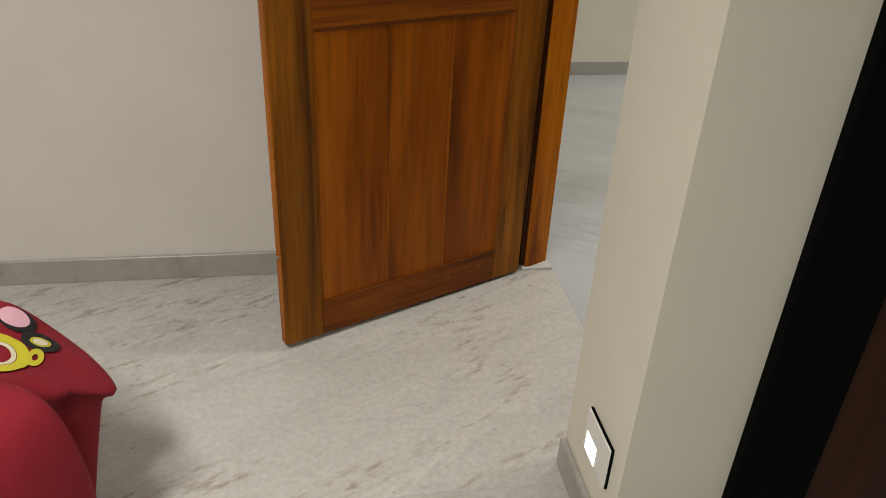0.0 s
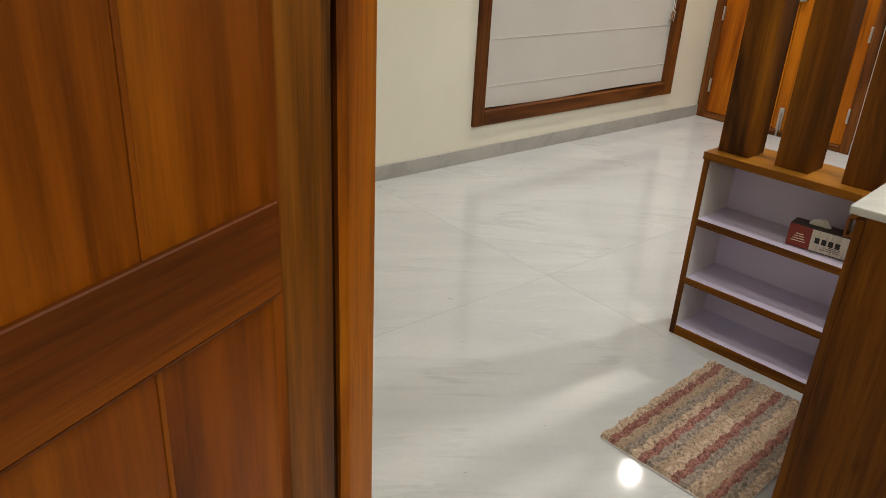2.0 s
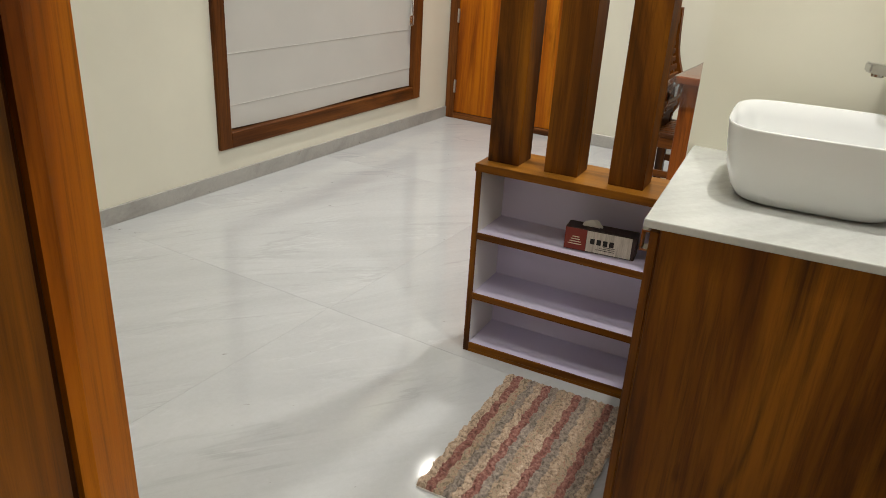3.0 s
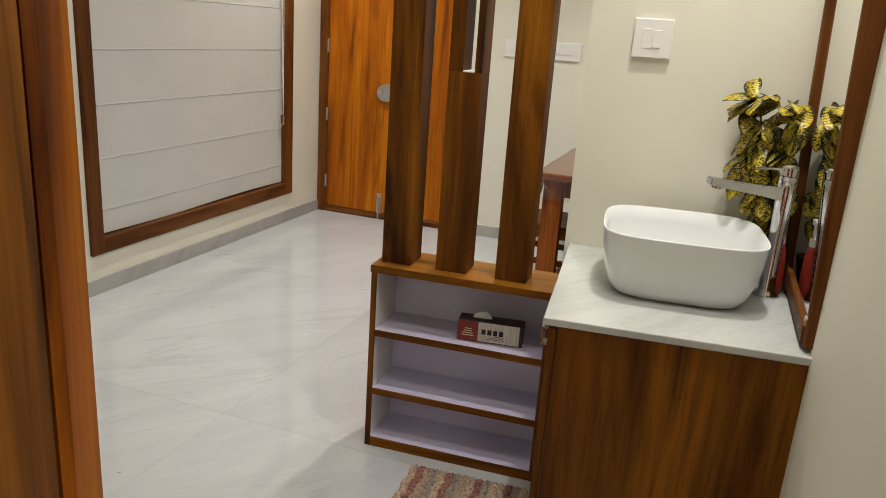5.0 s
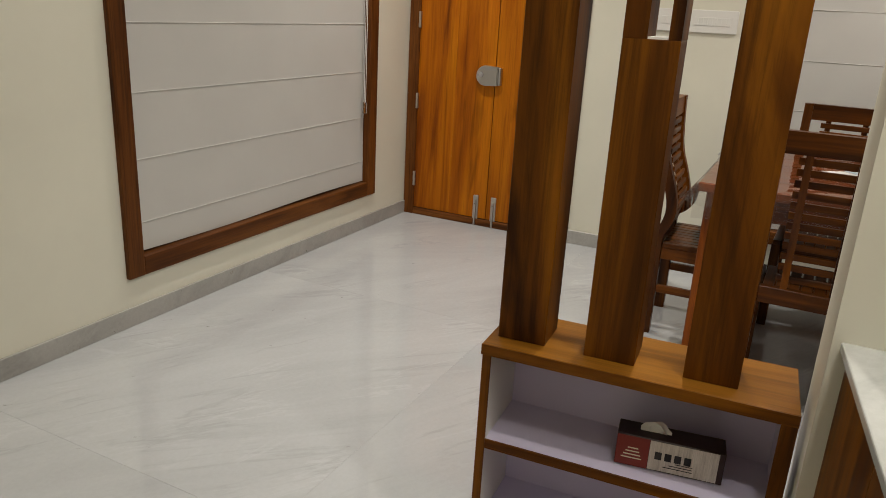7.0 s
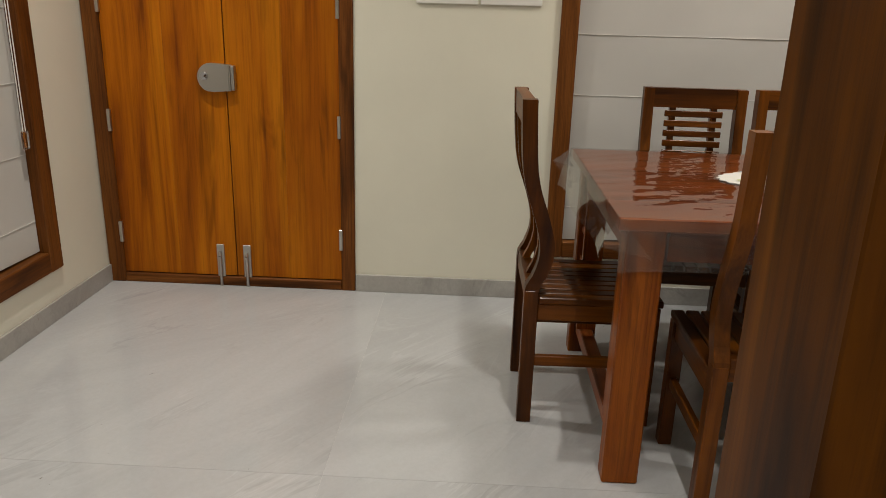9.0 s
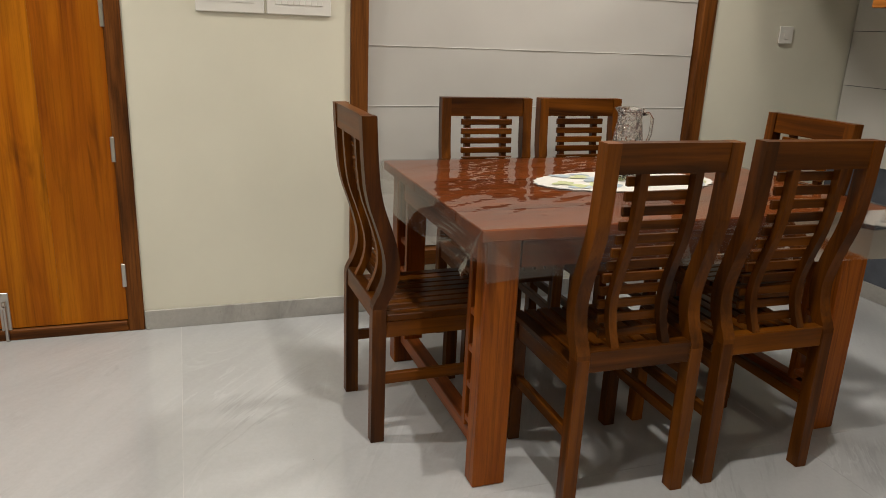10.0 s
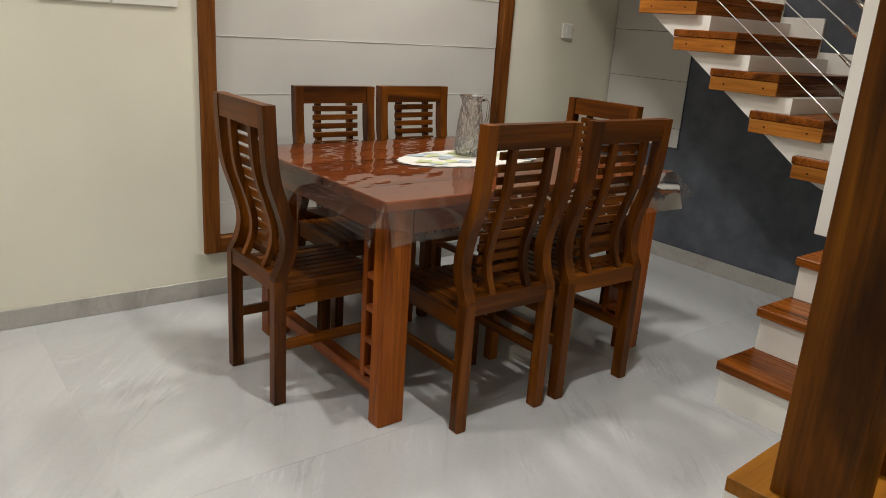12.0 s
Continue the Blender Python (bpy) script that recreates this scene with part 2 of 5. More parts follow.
FRAME = ((0.055, 0.018, 0.004), (0.125, 0.040, 0.007), (0.19, 0.068, 0.014))
M_FRZ = wood("window_frame_upright", *FRAME, rough=0.45, scale=10.0)
M_FRX = wood("window_frame_rail_x", *FRAME, axis="X", rough=0.45, scale=10.0)
M_FRY = wood("window_frame_rail_y", *FRAME, axis="Y", rough=0.45, scale=10.0)
LAM = ((0.030, 0.0085, 0.0005), (0.122, 0.0385, 0.0015), (0.26, 0.094, 0.004))
M_LAMZ = wood("brown_laminate_upright", *LAM, rough=0.46, scale=5.0, vary=0.06, streak=0.5, knots=0.55, stretch=0.13)
M_LAMY = wood("brown_laminate_across", *LAM, axis="Y", rough=0.4, scale=7.0, vary=0.06, streak=0.4)
M_SHTOP = wood("shelf_top_laminate", (0.12, 0.045, 0.005), (0.24, 0.095, 0.010), (0.33, 0.140, 0.019), axis="Y", rough=0.3, scale=7.0, vary=0.05, streak=0.3)
CH = ((0.026, 0.0072, 0.0007), (0.086, 0.0245, 0.0015), (0.19, 0.057, 0.0034))
M_CHZ = wood("chair_wood_upright", *CH, rough=0.36, scale=8.0, vary=0.15, streak=0.28, coat=0.1)
M_CHX = wood("chair_wood_across", *CH, axis="X", rough=0.36, scale=8.0, vary=0.15, streak=0.28, coat=0.1)
M_CHY = wood("chair_wood_lengthwise", *CH, axis="Y", rough=0.36, scale=8.0, vary=0.15, streak=0.28, coat=0.1)
TB = ((0.085, 0.020, 0.005), (0.19, 0.047, 0.011), (0.28, 0.080, 0.018))
M_TBZ = wood("table_leg_wood", (0.085, 0.018, 0.002), (0.235, 0.056, 0.004), (0.36, 0.10, 0.008), rough=0.38, scale=7.0, knots=0.45, coat=0.1)
M_TBY = wood("table_top_wood", *TB, axis="Y", rough=0.35, scale=8.0)
M_TBX = wood("table_rail_wood", *TB, axis="X", rough=0.35, scale=8.0)
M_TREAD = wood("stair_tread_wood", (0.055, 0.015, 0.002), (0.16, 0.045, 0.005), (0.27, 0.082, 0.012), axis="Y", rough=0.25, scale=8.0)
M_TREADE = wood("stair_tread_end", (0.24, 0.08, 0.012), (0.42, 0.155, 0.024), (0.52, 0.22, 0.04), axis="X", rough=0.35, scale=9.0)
M_TREADX = wood("lower_tread_wood", (0.06, 0.016, 0.002), (0.19, 0.052, 0.006), (0.33, 0.10, 0.014), axis="X", rough=0.25, scale=8.0)
M_LILAC = paint("lilac_white_laminate", (0.62, 0.58, 0.74), rough=0.45, blot=0.03, grain=0.02)
M_BLIND = fabric("grey_white_blind", (0.54, 0.53, 0.50), blot=0.03)
M_SEAM = fabric("pale_blind_seam", (0.64, 0.63, 0.60), blot=0.03)
M_CHROME = plain("chrome", (0.60, 0.60, 0.61), 0.07, 1.0)
M_STEEL = plain("brushed_steel", (0.55, 0.53, 0.50), 0.32, 1.0)
M_CERAMIC = plain("white_ceramic", (0.75, 0.765, 0.76), 0.05)
M_PLATE = plain("white_switch_plastic", (0.80, 0.79, 0.75), 0.35)
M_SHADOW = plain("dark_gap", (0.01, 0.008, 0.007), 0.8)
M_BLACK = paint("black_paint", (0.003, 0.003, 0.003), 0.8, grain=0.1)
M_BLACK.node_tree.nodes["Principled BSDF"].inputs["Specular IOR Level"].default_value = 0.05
M_MIRROR = plain("mirror_silver", (0.92, 0.93, 0.92), 0.01, 1.0)
M_GLASS = plain("clear_glass", (0.95, 0.97, 0.97), 0.02, 0.0, 1.0, 1.45)
M_CUTGLASS = plain("patterned_glass", (0.98, 0.99, 0.99), 0.03, 0.0, 0.97, 1.5)
cg = M_CUTGLASS.node_tree
vo = nd(cg, "ShaderNodeTexVoronoi", Scale=70.0)
cg.links.new(coords(cg, (1, 1, 1)), vo.inputs["Vector"])
bump(cg, cg.nodes["Principled BSDF"], vo.outputs["Distance"], 1.0, 0.009)
M_VINYL = clear_film("clear_vinyl", (0.92, 0.91, 0.90), 1.3, 0.03)
M_FLAP = clear_film("clear_vinyl_flap", (0.90, 0.89, 0.88), 1.1, 0.04, 1.5, 0.08, 0.035)
M_FOLD = clear_film("creased_vinyl_corner", (0.92, 0.91, 0.90), 0.75, 0.06, 1.45, 0.1, 0.035)
M_RED = fabric("red_fleece", (0.27, 0.006, 0.018), weave=260, strength=0.5, blot=0.22)
M_YEL = fabric("yellow_print", (0.62, 0.55, 0.03), weave=260, blot=0.1)
M_PINK = fabric("pink_print", (0.80, 0.45, 0.55), weave=260, blot=0.1)
M_BLK = fabric("black_print", (0.012, 0.012, 0.012), weave=260, blot=0.1)
M_CREAMP = fabric("cream_print", (0.72, 0.66, 0.50), weave=260, blot=0.1)
M_REDPLASTIC = plain("red_plastic", (0.50, 0.045, 0.03), 0.35)
M_BOXDARK = plain("dark_brown_card", (0.03, 0.012, 0.010), 0.45)
M_BOXRED = plain("red_brown_card", (0.20, 0.022, 0.012), 0.4)
M_BOXSILVER = wood("silver_striped_card", (0.42, 0.38, 0.33), (0.58, 0.54, 0.48), (0.68, 0.64, 0.58), rough=0.4, scale=60.0, vary=0.0, streak=0.3)
M_INK = plain("black_ink", (0.012, 0.010, 0.010), 0.5)
M_TISSUE = fabric("white_tissue", (0.85, 0.85, 0.83))
M_LINEN = fabric("white_linen", (0.56, 0.55, 0.51), weave=300)
M_PRINTG = fabric("faded_green_print", (0.42, 0.45, 0.25), weave=300, blot=0.3)
M_PRINTB = fabric("faded_blue_print", (0.32, 0.38, 0.42), weave=300, blot=0.3)

# ---- mesh helpers ----


def bx(bm, x0, x1, y0, y1, z0, z1, bev=0.0, seg=1):
    v = [bm.verts.new((x, y, z)) for x in (x0, x1) for y in (y0, y1) for z in (z0, z1)]
    fs = [bm.faces.new([v[i] for i in q]) for q in ((0, 1, 3, 2), (4, 6, 7, 5), (0, 4, 5, 1), (2, 3, 7, 6), (0, 2, 6, 4), (1, 5, 7, 3))]
    if bev:
        es = list({e for f in fs for e in f.edges})
        bmesh.ops.bevel(bm, geom=es, offset=bev, segments=seg, affect="EDGES", profile=0.5)


def box(x0, x1, y0, y1, z0, z1, bev=0.0, seg=1):
    bm = bmesh.new()
    bx(bm, x0, x1, y0, y1, z0, z1, bev, seg)
    return bm


def part(name, bm, material, parent=None, label="", smooth=False):
    me = bpy.data.meshes.new(name)
    bmesh.ops.recalc_face_normals(bm, faces=bm.faces)
    bm.to_mesh(me)
    bm.free()
    for mt in material if isinstance(material, (list, tuple)) else (material,):
        me.materials.append(mt)
    if smooth:
        for p in me.polygons:
            p.use_smooth = True
    ob = new(name, me)
    ob.parent = parent
    if label:
        tagged(ob, label)
    return ob


def shared(name, me, parent, m):
    ob = new(name, me)
    ob.parent = parent
    ob.matrix_local = m
    return ob


def thing(name, m, label, category, group="", kind=""):
    return_ob = new(name)
    return_ob.empty_display_size = 0.05
    return_ob.matrix_world = m
    return tagged(return_ob, label, category, group, kind)


def tube(bm, pts, radius, sides=10, caps=True):
    rings = []
    pts = [Vector(p) for p in pts]
    for i, p in enumerate(pts):
        d = (pts[min(i + 1, len(pts) - 1)] - pts[max(i - 1, 0)]).normalized()
        a = d.orthogonal().normalized() if i == 0 else (a0 - d * a0.dot(d)).normalized()
        a0 = a
        c = d.cross(a)
        r = radius[i] if isinstance(radius, (list, tuple)) else radius
        rings.append([bm.verts.new(p + r * (math.cos(t) * a + math.sin(t) * c)) for t in (2 * math.pi * k / sides for k in range(sides))])
    for r0, r1 in zip(rings, rings[1:]):
        for k in range(sides):
            bm.faces.new((r0[k], r0[(k + 1) % sides], r1[(k + 1) % sides], r1[k]))
    if caps:
        bm.faces.new(rings[0][::-1])
        bm.faces.new(rings[-1])


def lathe(bm, profile, sides=32, cx=0.0, cy=0.0, sx=1.0, sy=1.0):
    rings = [[bm.verts.new((cx + sx * r * math.cos(t), cy + sy * r * math.sin(t), z)) for t in (2 * math.pi * k / sides for k in range(sides))] for r, z in profile]
    for r0, r1 in zip(rings, rings[1:]):
        for k in range(sides):
            bm.faces.new((r0[k], r0[(k + 1) % sides], r1[(k + 1) % sides], r1[k]))
    return rings


def prism(bm, outline, axis, a, b):
    # outline in the two other axes, in order, drawn out from a to b
    def at(u, w, t):
        return {"x": (t, u, w), "y": (u, t, w), "z": (u, w, t)}[axis]
    lo = [bm.verts.new(at(u, w, a)) for u, w in outline]
    hi = [bm.verts.new(at(u, w, b)) for u, w in outline]
    n = len(outline)
    bm.faces.new(lo[::-1])
    bm.faces.new(hi)
    for k in range(n):
        bm.faces.new((lo[k], lo[(k + 1) % n], hi[(k + 1) % n], hi[k]))


# ---- the setting ----
YA, XB = 4.91, 5.622           # north wall, east wall
YC = 0.115                    # stair wall
YP = 1.74                     # south wall of the passage
YBED = 2.635                  # north wall of the bedroom

floor = part("floor", box(-2.6, 5.85, -1.9, 5.15, -0.2, -0.0008), M_GROUT)
tagged(floor, "polished pale grey marble slab floor with thin joints", "floor", kind="structure")
part("ceiling", box(-2.6, 5.85, -1.9, 5.15, CEIL, CEIL + 0.15), M_CEIL)
tagged(bpy.data.objects["ceiling"], "plain white painted ceiling", "ceiling", kind="structure")


def wall(name, boxes, material, label):
    bm = bmesh.new()
    for b in boxes:
        bx(bm, *b)
    return tagged(part(name, bm, material), label, "wall", kind="structure")


W1X0, W1X1, W1Z0, W1Z1 = 3.33, 5.16, 0.26, 2.1
wall("wall_north", [(1.06, W1X0, YA, YA + 0.22, 0, CEIL), (W1X1, XB, YA, YA + 0.22, 0, CEIL), (W1X0, W1X1, YA, YA + 0.22, 0, W1Z0), (W1X0, W1X1, YA, YA + 0.22, W1Z1, CEIL)], M_WALL, "cream painted wall with a large blind-covered window")
W2Y0, W2Y1, W2Z0, W2Z1 = 1.06, 2.79, 0.26, 2.1
DY0, DY1, DZ = 3.716, 4.905, 2.12
wall("wall_east", [(XB, XB + 0.22, YC - 0.22, W2Y0, 0, CEIL), (XB, XB + 0.22, W2Y0, W2Y1, 0, W2Z0), (XB, XB + 0.22, W2Y0, W2Y1, W2Z1, CEIL),
                   (XB, XB + 0.22, W2Y1, DY0, 0, CEIL), (XB, XB + 0.22, DY0, DY1, DZ, CEIL), (XB, XB + 0.22, DY1, YA + 0.22, 0, CEIL)], M_WALL, "cream painted wall with the main door and a window")
wall("wall_stairs", [(1.0, 5.02, YC - 0.22, YC, 0, CEIL), (5.02, XB, YC - 0.22, YC, 0, 0.70), (5.02, XB, YC - 0.22, YC, 2.2, CEIL), (5.6, XB, YC - 0.22, YC, 0.70, 2.2)], M_GREY, "dark slate-grey textured accent wall behind the stairs")
wall("wall_niche", [(2.57, 2.87, YC, 2.355, 0, CEIL)], M_WALL, "cream painted wall behind the washbasin")
bm = bmesh.new()
prism(bm, [(0.842, 1.385), (1.068, 1.385), (1.068, 1.47), (2.57, 1.47), (2.57, YP), (2.0, YP), (0.842, 1.683)], "z", 0, CEIL)
tagged(part("wall_passage", bm, M_WALL), "cream painted wall stub beside the bedroom doorway", "wall", kind="structure")
wall("wall_over_dark_door", [(1.069, 1.9, 1.385, 1.469, 2.12, CEIL), (1.84, 1.9, 1.385, 1.469, 0, 2.12)], M_BEDWALL, "cream painted wall over the dark door")
wall("wall_bedroom_north", [(-2.6, 1.0, YBED, YBED + 0.2, 0, CEIL)], M_BEDWALL, "off-white painted bedroom wall with a stone skirting")
wall("wall_hall_west", [(0.86, 1.06, YBED + 0.2, YA + 0.22, 0, CEIL)], M_WALL, "cream painted hall wall")
wall("wall_over_door", [(0.842, 1.06, 1.70, YBED, 2.12, CEIL)], M_WALL, "cream painted wall above the bedroom door")
wall("wall_bedroom_east", [(1.9, 2.1, -1.9, 1.469, 0, CEIL)], M_BEDWALL, "cream painted bedroom wall")
wall("wall_bedroom_west", [(-2.6, -2.4, -1.7, YBED, 0, CEIL)], M_BEDWALL, "off-white painted bedroom wall")
wall("wall_bedroom_south", [(-2.6, 1.9, -1.9, -1.7, 0, CEIL)], M_BEDWALL, "off-white painted bedroom wall")

SK = 0.085


def skirting(name, x0, x1, y0, y1):
    tagged(part(name, box(x0, x1, y0, y1, 0, SK, 0.002), M_SKIRT), "grey-beige marble skirting along the wall foot", "skirting", kind="structure")


skirting("baseboard_north", 1.06, XB - 0.004, YA - 0.015, YA - 0.0005)
skirting("baseboard_east", XB - 0.015, XB - 0.0005, YC + 0.017, DY0 - 0.002)
skirting("baseboard_stairs", 3.9, XB - 0.002, YC + 0.0005, YC + 0.016)
skirting("baseboard_bedroom", -2.38, 0.965, YBED - 0.015, YBED - 0.0005)
skirting("baseboard_stub", 0.827, 0.8415, 1.37, 1.684)


def frame_bars(owner, axis, a0, a1, z0, z1, face, out, w):
    # four bars round an opening; the wall's face lies at `face`, the frame stands `out` proud of it and 6 cm into the opening
    lo, hi = (face - out, face + 0.06)
    if axis == "x":
        part("window_frame", box(a0, a0 + w, lo, hi, z0, z1, 0.004), M_FRZ, owner)
        part("window_frame", box(a1 - w, a1, lo, hi, z0, z1, 0.004), M_FRZ, owner)
        part("window_frame", box(a0 + w, a1 - w, lo + 0.002, hi, z0, z0 + w, 0.004), M_FRX, owner)
        part("window_frame", box(a0 + w, a1 - w, lo + 0.002, hi, z1 - w, z1, 0.004), M_FRX, owner)
    else:
        part("window_frame", box(lo, hi, a0, a0 + w, z0, z1, 0.004), M_FRZ, owner)
        part("window_frame", box(lo, hi, a1 - w, a1, z0, z1, 0.004), M_FRZ, owner)
        part("window_frame", box(lo + 0.002, hi, a0 + w, a1 - w, z0, z0 + w, 0.004), M_FRY, owner)
        part("window_frame", box(lo + 0.002, hi, a0 + w, a1 - w, z1 - w, z1, 0.004), M_FRY, owner)


def blind_fold(axis, a0, a1, z0, z1, face, seed, last, waves):
    # one hanging fold of a roman blind: the cloth bellies out a little over its lower half
    bm = bmesh.new()
    n, k = 40, 16
    rng = random.Random(seed)
    ph = [rng.uniform(0, 6.28) for _ in range(4)]
    grid = []
    for j in range(k + 1):
        row = []
        v = j / k
        z = z0 + (z1 - z0) * v
        for i in range(n + 1):
            u = i / n
            a = a0 + (a1 - a0) * u
            d = 0.008 + 0.0012 * (1 - v) ** 3
            d += waves * (math.sin(u * 15 + ph[0] + 2.2 * v) + 0.6 * math.sin(u * 31 + ph[1] - 3 * v)) * (0.3 + math.sin(math.pi * v))
            sag = last * 0.005 * (1 - v) * math.sin(u * 7 + ph[2])
            p = (a, face - d, z + sag) if axis == "x" else (face - d, a, z + sag)
            row.append(bm.verts.new(p))
        grid.append(row)
    for j in range(k):
        for i in range(n):
            bm.faces.new((grid[j][i], grid[j][i + 1], grid[j + 1][i + 1], grid[j + 1][i]))
    back = bmesh.ops.extrude_face_region(bm, geom=list(bm.faces))
    off = Vector((0, 0.004, 0)) if axis == "x" else Vector((0.004, 0, 0))
    bmesh.ops.translate(bm, verts=[g for g in back["geom"] if isinstance(g, bmesh.types.BMVert)], vec=off)
    bm.normal_update()
    bmesh.ops.split_edges(bm, edges=[e for e in bm.edges if len(e.link_faces) == 2 and e.calc_face_angle(0) > 0.8])
    return bm


def blind(name, axis, a0, a1, folds, face, label, waves, cord=None):
    own = thing(name, pose(0, 0, 0), label, "blind")
    for i, (z0, z1) in enumerate(zip(folds, folds[1:])):
        part("fold", blind_fold(axis, a0, a1, z0 + 0.0025, z1, face, i, 1 if i == 0 else 0, waves), M_BLIND, own, smooth=True)
        if i:
            seam = (a0, a1, face - 0.0105, face - 0.004) if axis == "x" else (face - 0.0105, face - 0.004, a0, a1)
            part("seam", box(*seam, z0 - 0.0012, z0 + 0.0024, 0.001), M_SEAM, own)
    lining = (a0, a1, face - 0.003, face - 0.001) if axis == "x" else (face - 0.003, face - 0.001, a0, a1)
    part("lining", box(*lining, folds[0] + 0.012, folds[-1]), M_BLIND, own)
    if cord:
        bm = bmesh.new()
        ca, cz = cord
        f = face - 0.035
        pts = [(ca, f, 2.0), (ca + 0.004, f, 1.4), (ca, f, cz)]
        tube(bm, pts, 0.0022, 6)
        tube(bm, [(p[0] + 0.016, p[1], p[2]) for p in pts], 0.0022, 6)
        part("cord", bm, M_PLATE, own)
        part("cord_weight", box(ca - 0.008, ca + 0.024, f - 0.008, f + 0.008, cz - 0.07, cz, 0.004), M_GLASS, own, "clear plastic cord weight")
    return own


win1 = thing("window_1", pose(0, 0, 0), "wide window with a dark brown wooden frame", "window", kind="structure")
frame_bars(win1, "x", 3.28, 5.212, 0.212, 2.16, YA, 0.02, 0.085)
part("pane", box(3.34, 5.15, YA + 0.12, YA + 0.126, 0.27, 2.09), M_GLASS, win1)
blind("roman_blind", "x", 3.366, 5.122, [0.303, 0.432, 0.703, 0.978, 1.252, 1.528, 1.80, 2.07], YA + 0.03, "pale grey fabric roman blind lowered in the window", 0.0003, (5.085, 0.80))
win2 = thing("window_2", pose(0, 0, 0), "tall window with a dark brown wooden frame", "window", kind="structure")
frame_bars(win2, "y", 1.02, 2.832, 0.212, 2.16, XB, 0.02, 0.075)
part("pane", box(XB + 0.12, XB + 0.126, 1.08, 2.77, 0.27, 2.09), M_GLASS, win2)
blind("roman_blind", "y", 1.105, 2.752, [0.289, 0.445, 0.697, 0.949, 1.205, 1.457, 1.71, 1.96, 2.08], XB + 0.03, "pale grey crumpled roman blind lowered behind the dining table", 0.0016)
win3 = thing("window_3", pose(0, 0, 0), "window beside the stairs covered by a blind", "window", kind="structure")
part("pane", box(5.03, 5.59, YC - 0.12, YC - 0.114, 0.72, 2.19), M_GLASS, win3)


def blind_south():
    own = thing("roman_blind", pose(0, 0, 0), "pale grey roman blind in the window under the stairs", "blind")
    folds = [0.685, 0.80, 1.08, 1.36, 1.64, 1.92, 2.21]
    for i, (z0, z1) in enumerate(zip(folds, folds[1:])):
        bm = blind_fold("x", 5.022, 5.612, z0 + 0.0025, z1, 0.0, 20 + i, 0, 0.0008)
        bmesh.ops.scale(bm, vec=(1, -1, 1), verts=bm.verts)
        bmesh.ops.translate(bm, vec=(0, YC + 0.002, 0), verts=bm.verts)
        part("fold", bm, M_BLIND, own, smooth=True)


blind_south()

# ---- main door ----
md = thing("door_1", pose(0, 0, 0), "closed double-leaf main door of orange varnished teak", "door", kind="structure")
F0, F1 = XB - 0.012, XB + 0.10
part("door_frame", box(F0, F1, DY0, DY0 + 0.065, 0, DZ, 0.004), M_FRZ, md, "dark brown wooden frame post")
part("door_frame", box(F0, F1, DY1 - 0.075, DY1, 0, DZ, 0.004), M_FRZ, md, "dark brown wooden frame post")
part("door_frame", box(F0, F1, DY0 + 0.065, DY1 - 0.075, DZ - 0.07, DZ, 0.004), M_FRY, md, "dark brown wooden frame head")
part("threshold", box(F0 + 0.002, F1, DY0 + 0.065, DY1 - 0.075, 0, 0.045, 0.004), M_FRY, md, "dark brown wooden threshold")
MID = 4.285


def teak_leaf(y0, y1, n):
    leaf = part("door_leaf", box(XB + 0.012, XB + 0.045, y0 + 0.0015, y1 - 0.0015, 0.05, DZ - 0.072), M_TEAK, md)
    w = (y1 - y0) / n
    for i in range(n):
        part("plank", box(XB + 0.001, XB + 0.013, y0 + i * w + 0.0002, y0 + (i + 1) * w - 0.0002, 0.05, DZ - 0.072, 0.0003), M_TEAK, leaf)
    return leaf


leaf_r = teak_leaf(DY0 + 0.065, MID - 0.0025, 2)
leaf_l = teak_leaf(MID + 0.0025, DY1 - 0.075, 2)
part("meeting_gap", box(XB + 0.014, XB + 0.044, MID - 0.004, MID + 0.004, 0.05, DZ - 0.072), M_SHADOW, md)
for yh in (DY0 + 0.066, DY1 - 0.076):
    for zh in (0.25, 0.775, 1.29, 1.8):
        part("hinge", box(XB - 0.016, XB + 0.0, yh - 0.008, yh + 0.008, zh - 0.05, zh + 0.05, 0.002), M_STEEL, md, "steel butt hinge")


def bolt(y):
    b = part("tower_bolt", box(XB - 0.010, XB + 0.0005, y - 0.018, y + 0.018, 0.045, 0.205, 0.002), M_STEEL, md, "steel tower bolt at the door foot")
    bm = bmesh.new()
    tube(bm, [(XB - 0.016, y, 0.004), (XB - 0.016, y, 0.17)], 0.007, 10)
    tube(bm, [(XB - 0.016, y, 0.15), (XB - 0.04, y, 0.15)], 0.005, 8)
    part("rod", bm, M_STEEL, b)


bolt(4.359)
bolt(4.232)
bm = bmesh.new()
ol = [(4.258, 0.922), (4.258, 1.035), (4.33, 1.040)] + [(4.345 + 0.06 * math.cos(a), 0.9785 + 0.062 * math.sin(a)) for a in (radians(d) for d in range(75, -80, -15))] + [(4.33, 0.917)]
prism(bm, ol, "x", XB - 0.030, XB + 0.001)
bmesh.ops.bevel(bm, geom=[e for e in bm.edges if all(abs(v.co.x - (XB - 0.030)) < 1e-5 for v in e.verts)], offset=0.006, segments=2, affect="EDGES")
lock = part("rim_lock", bm, M_STEEL, md, "rounded grey metal rim lock")
bm = bmesh.new()
lathe(bm, [(0.0001, 0.0), (0.019, 0.0), (0.017, 0.010), (0.0001, 0.011)], 20)
kn = part("cylinder", bm, M_CHROME, lock)
kn.matrix_local = pose(XB - 0.029, 4.372, 0.985, 0, -90, 0)
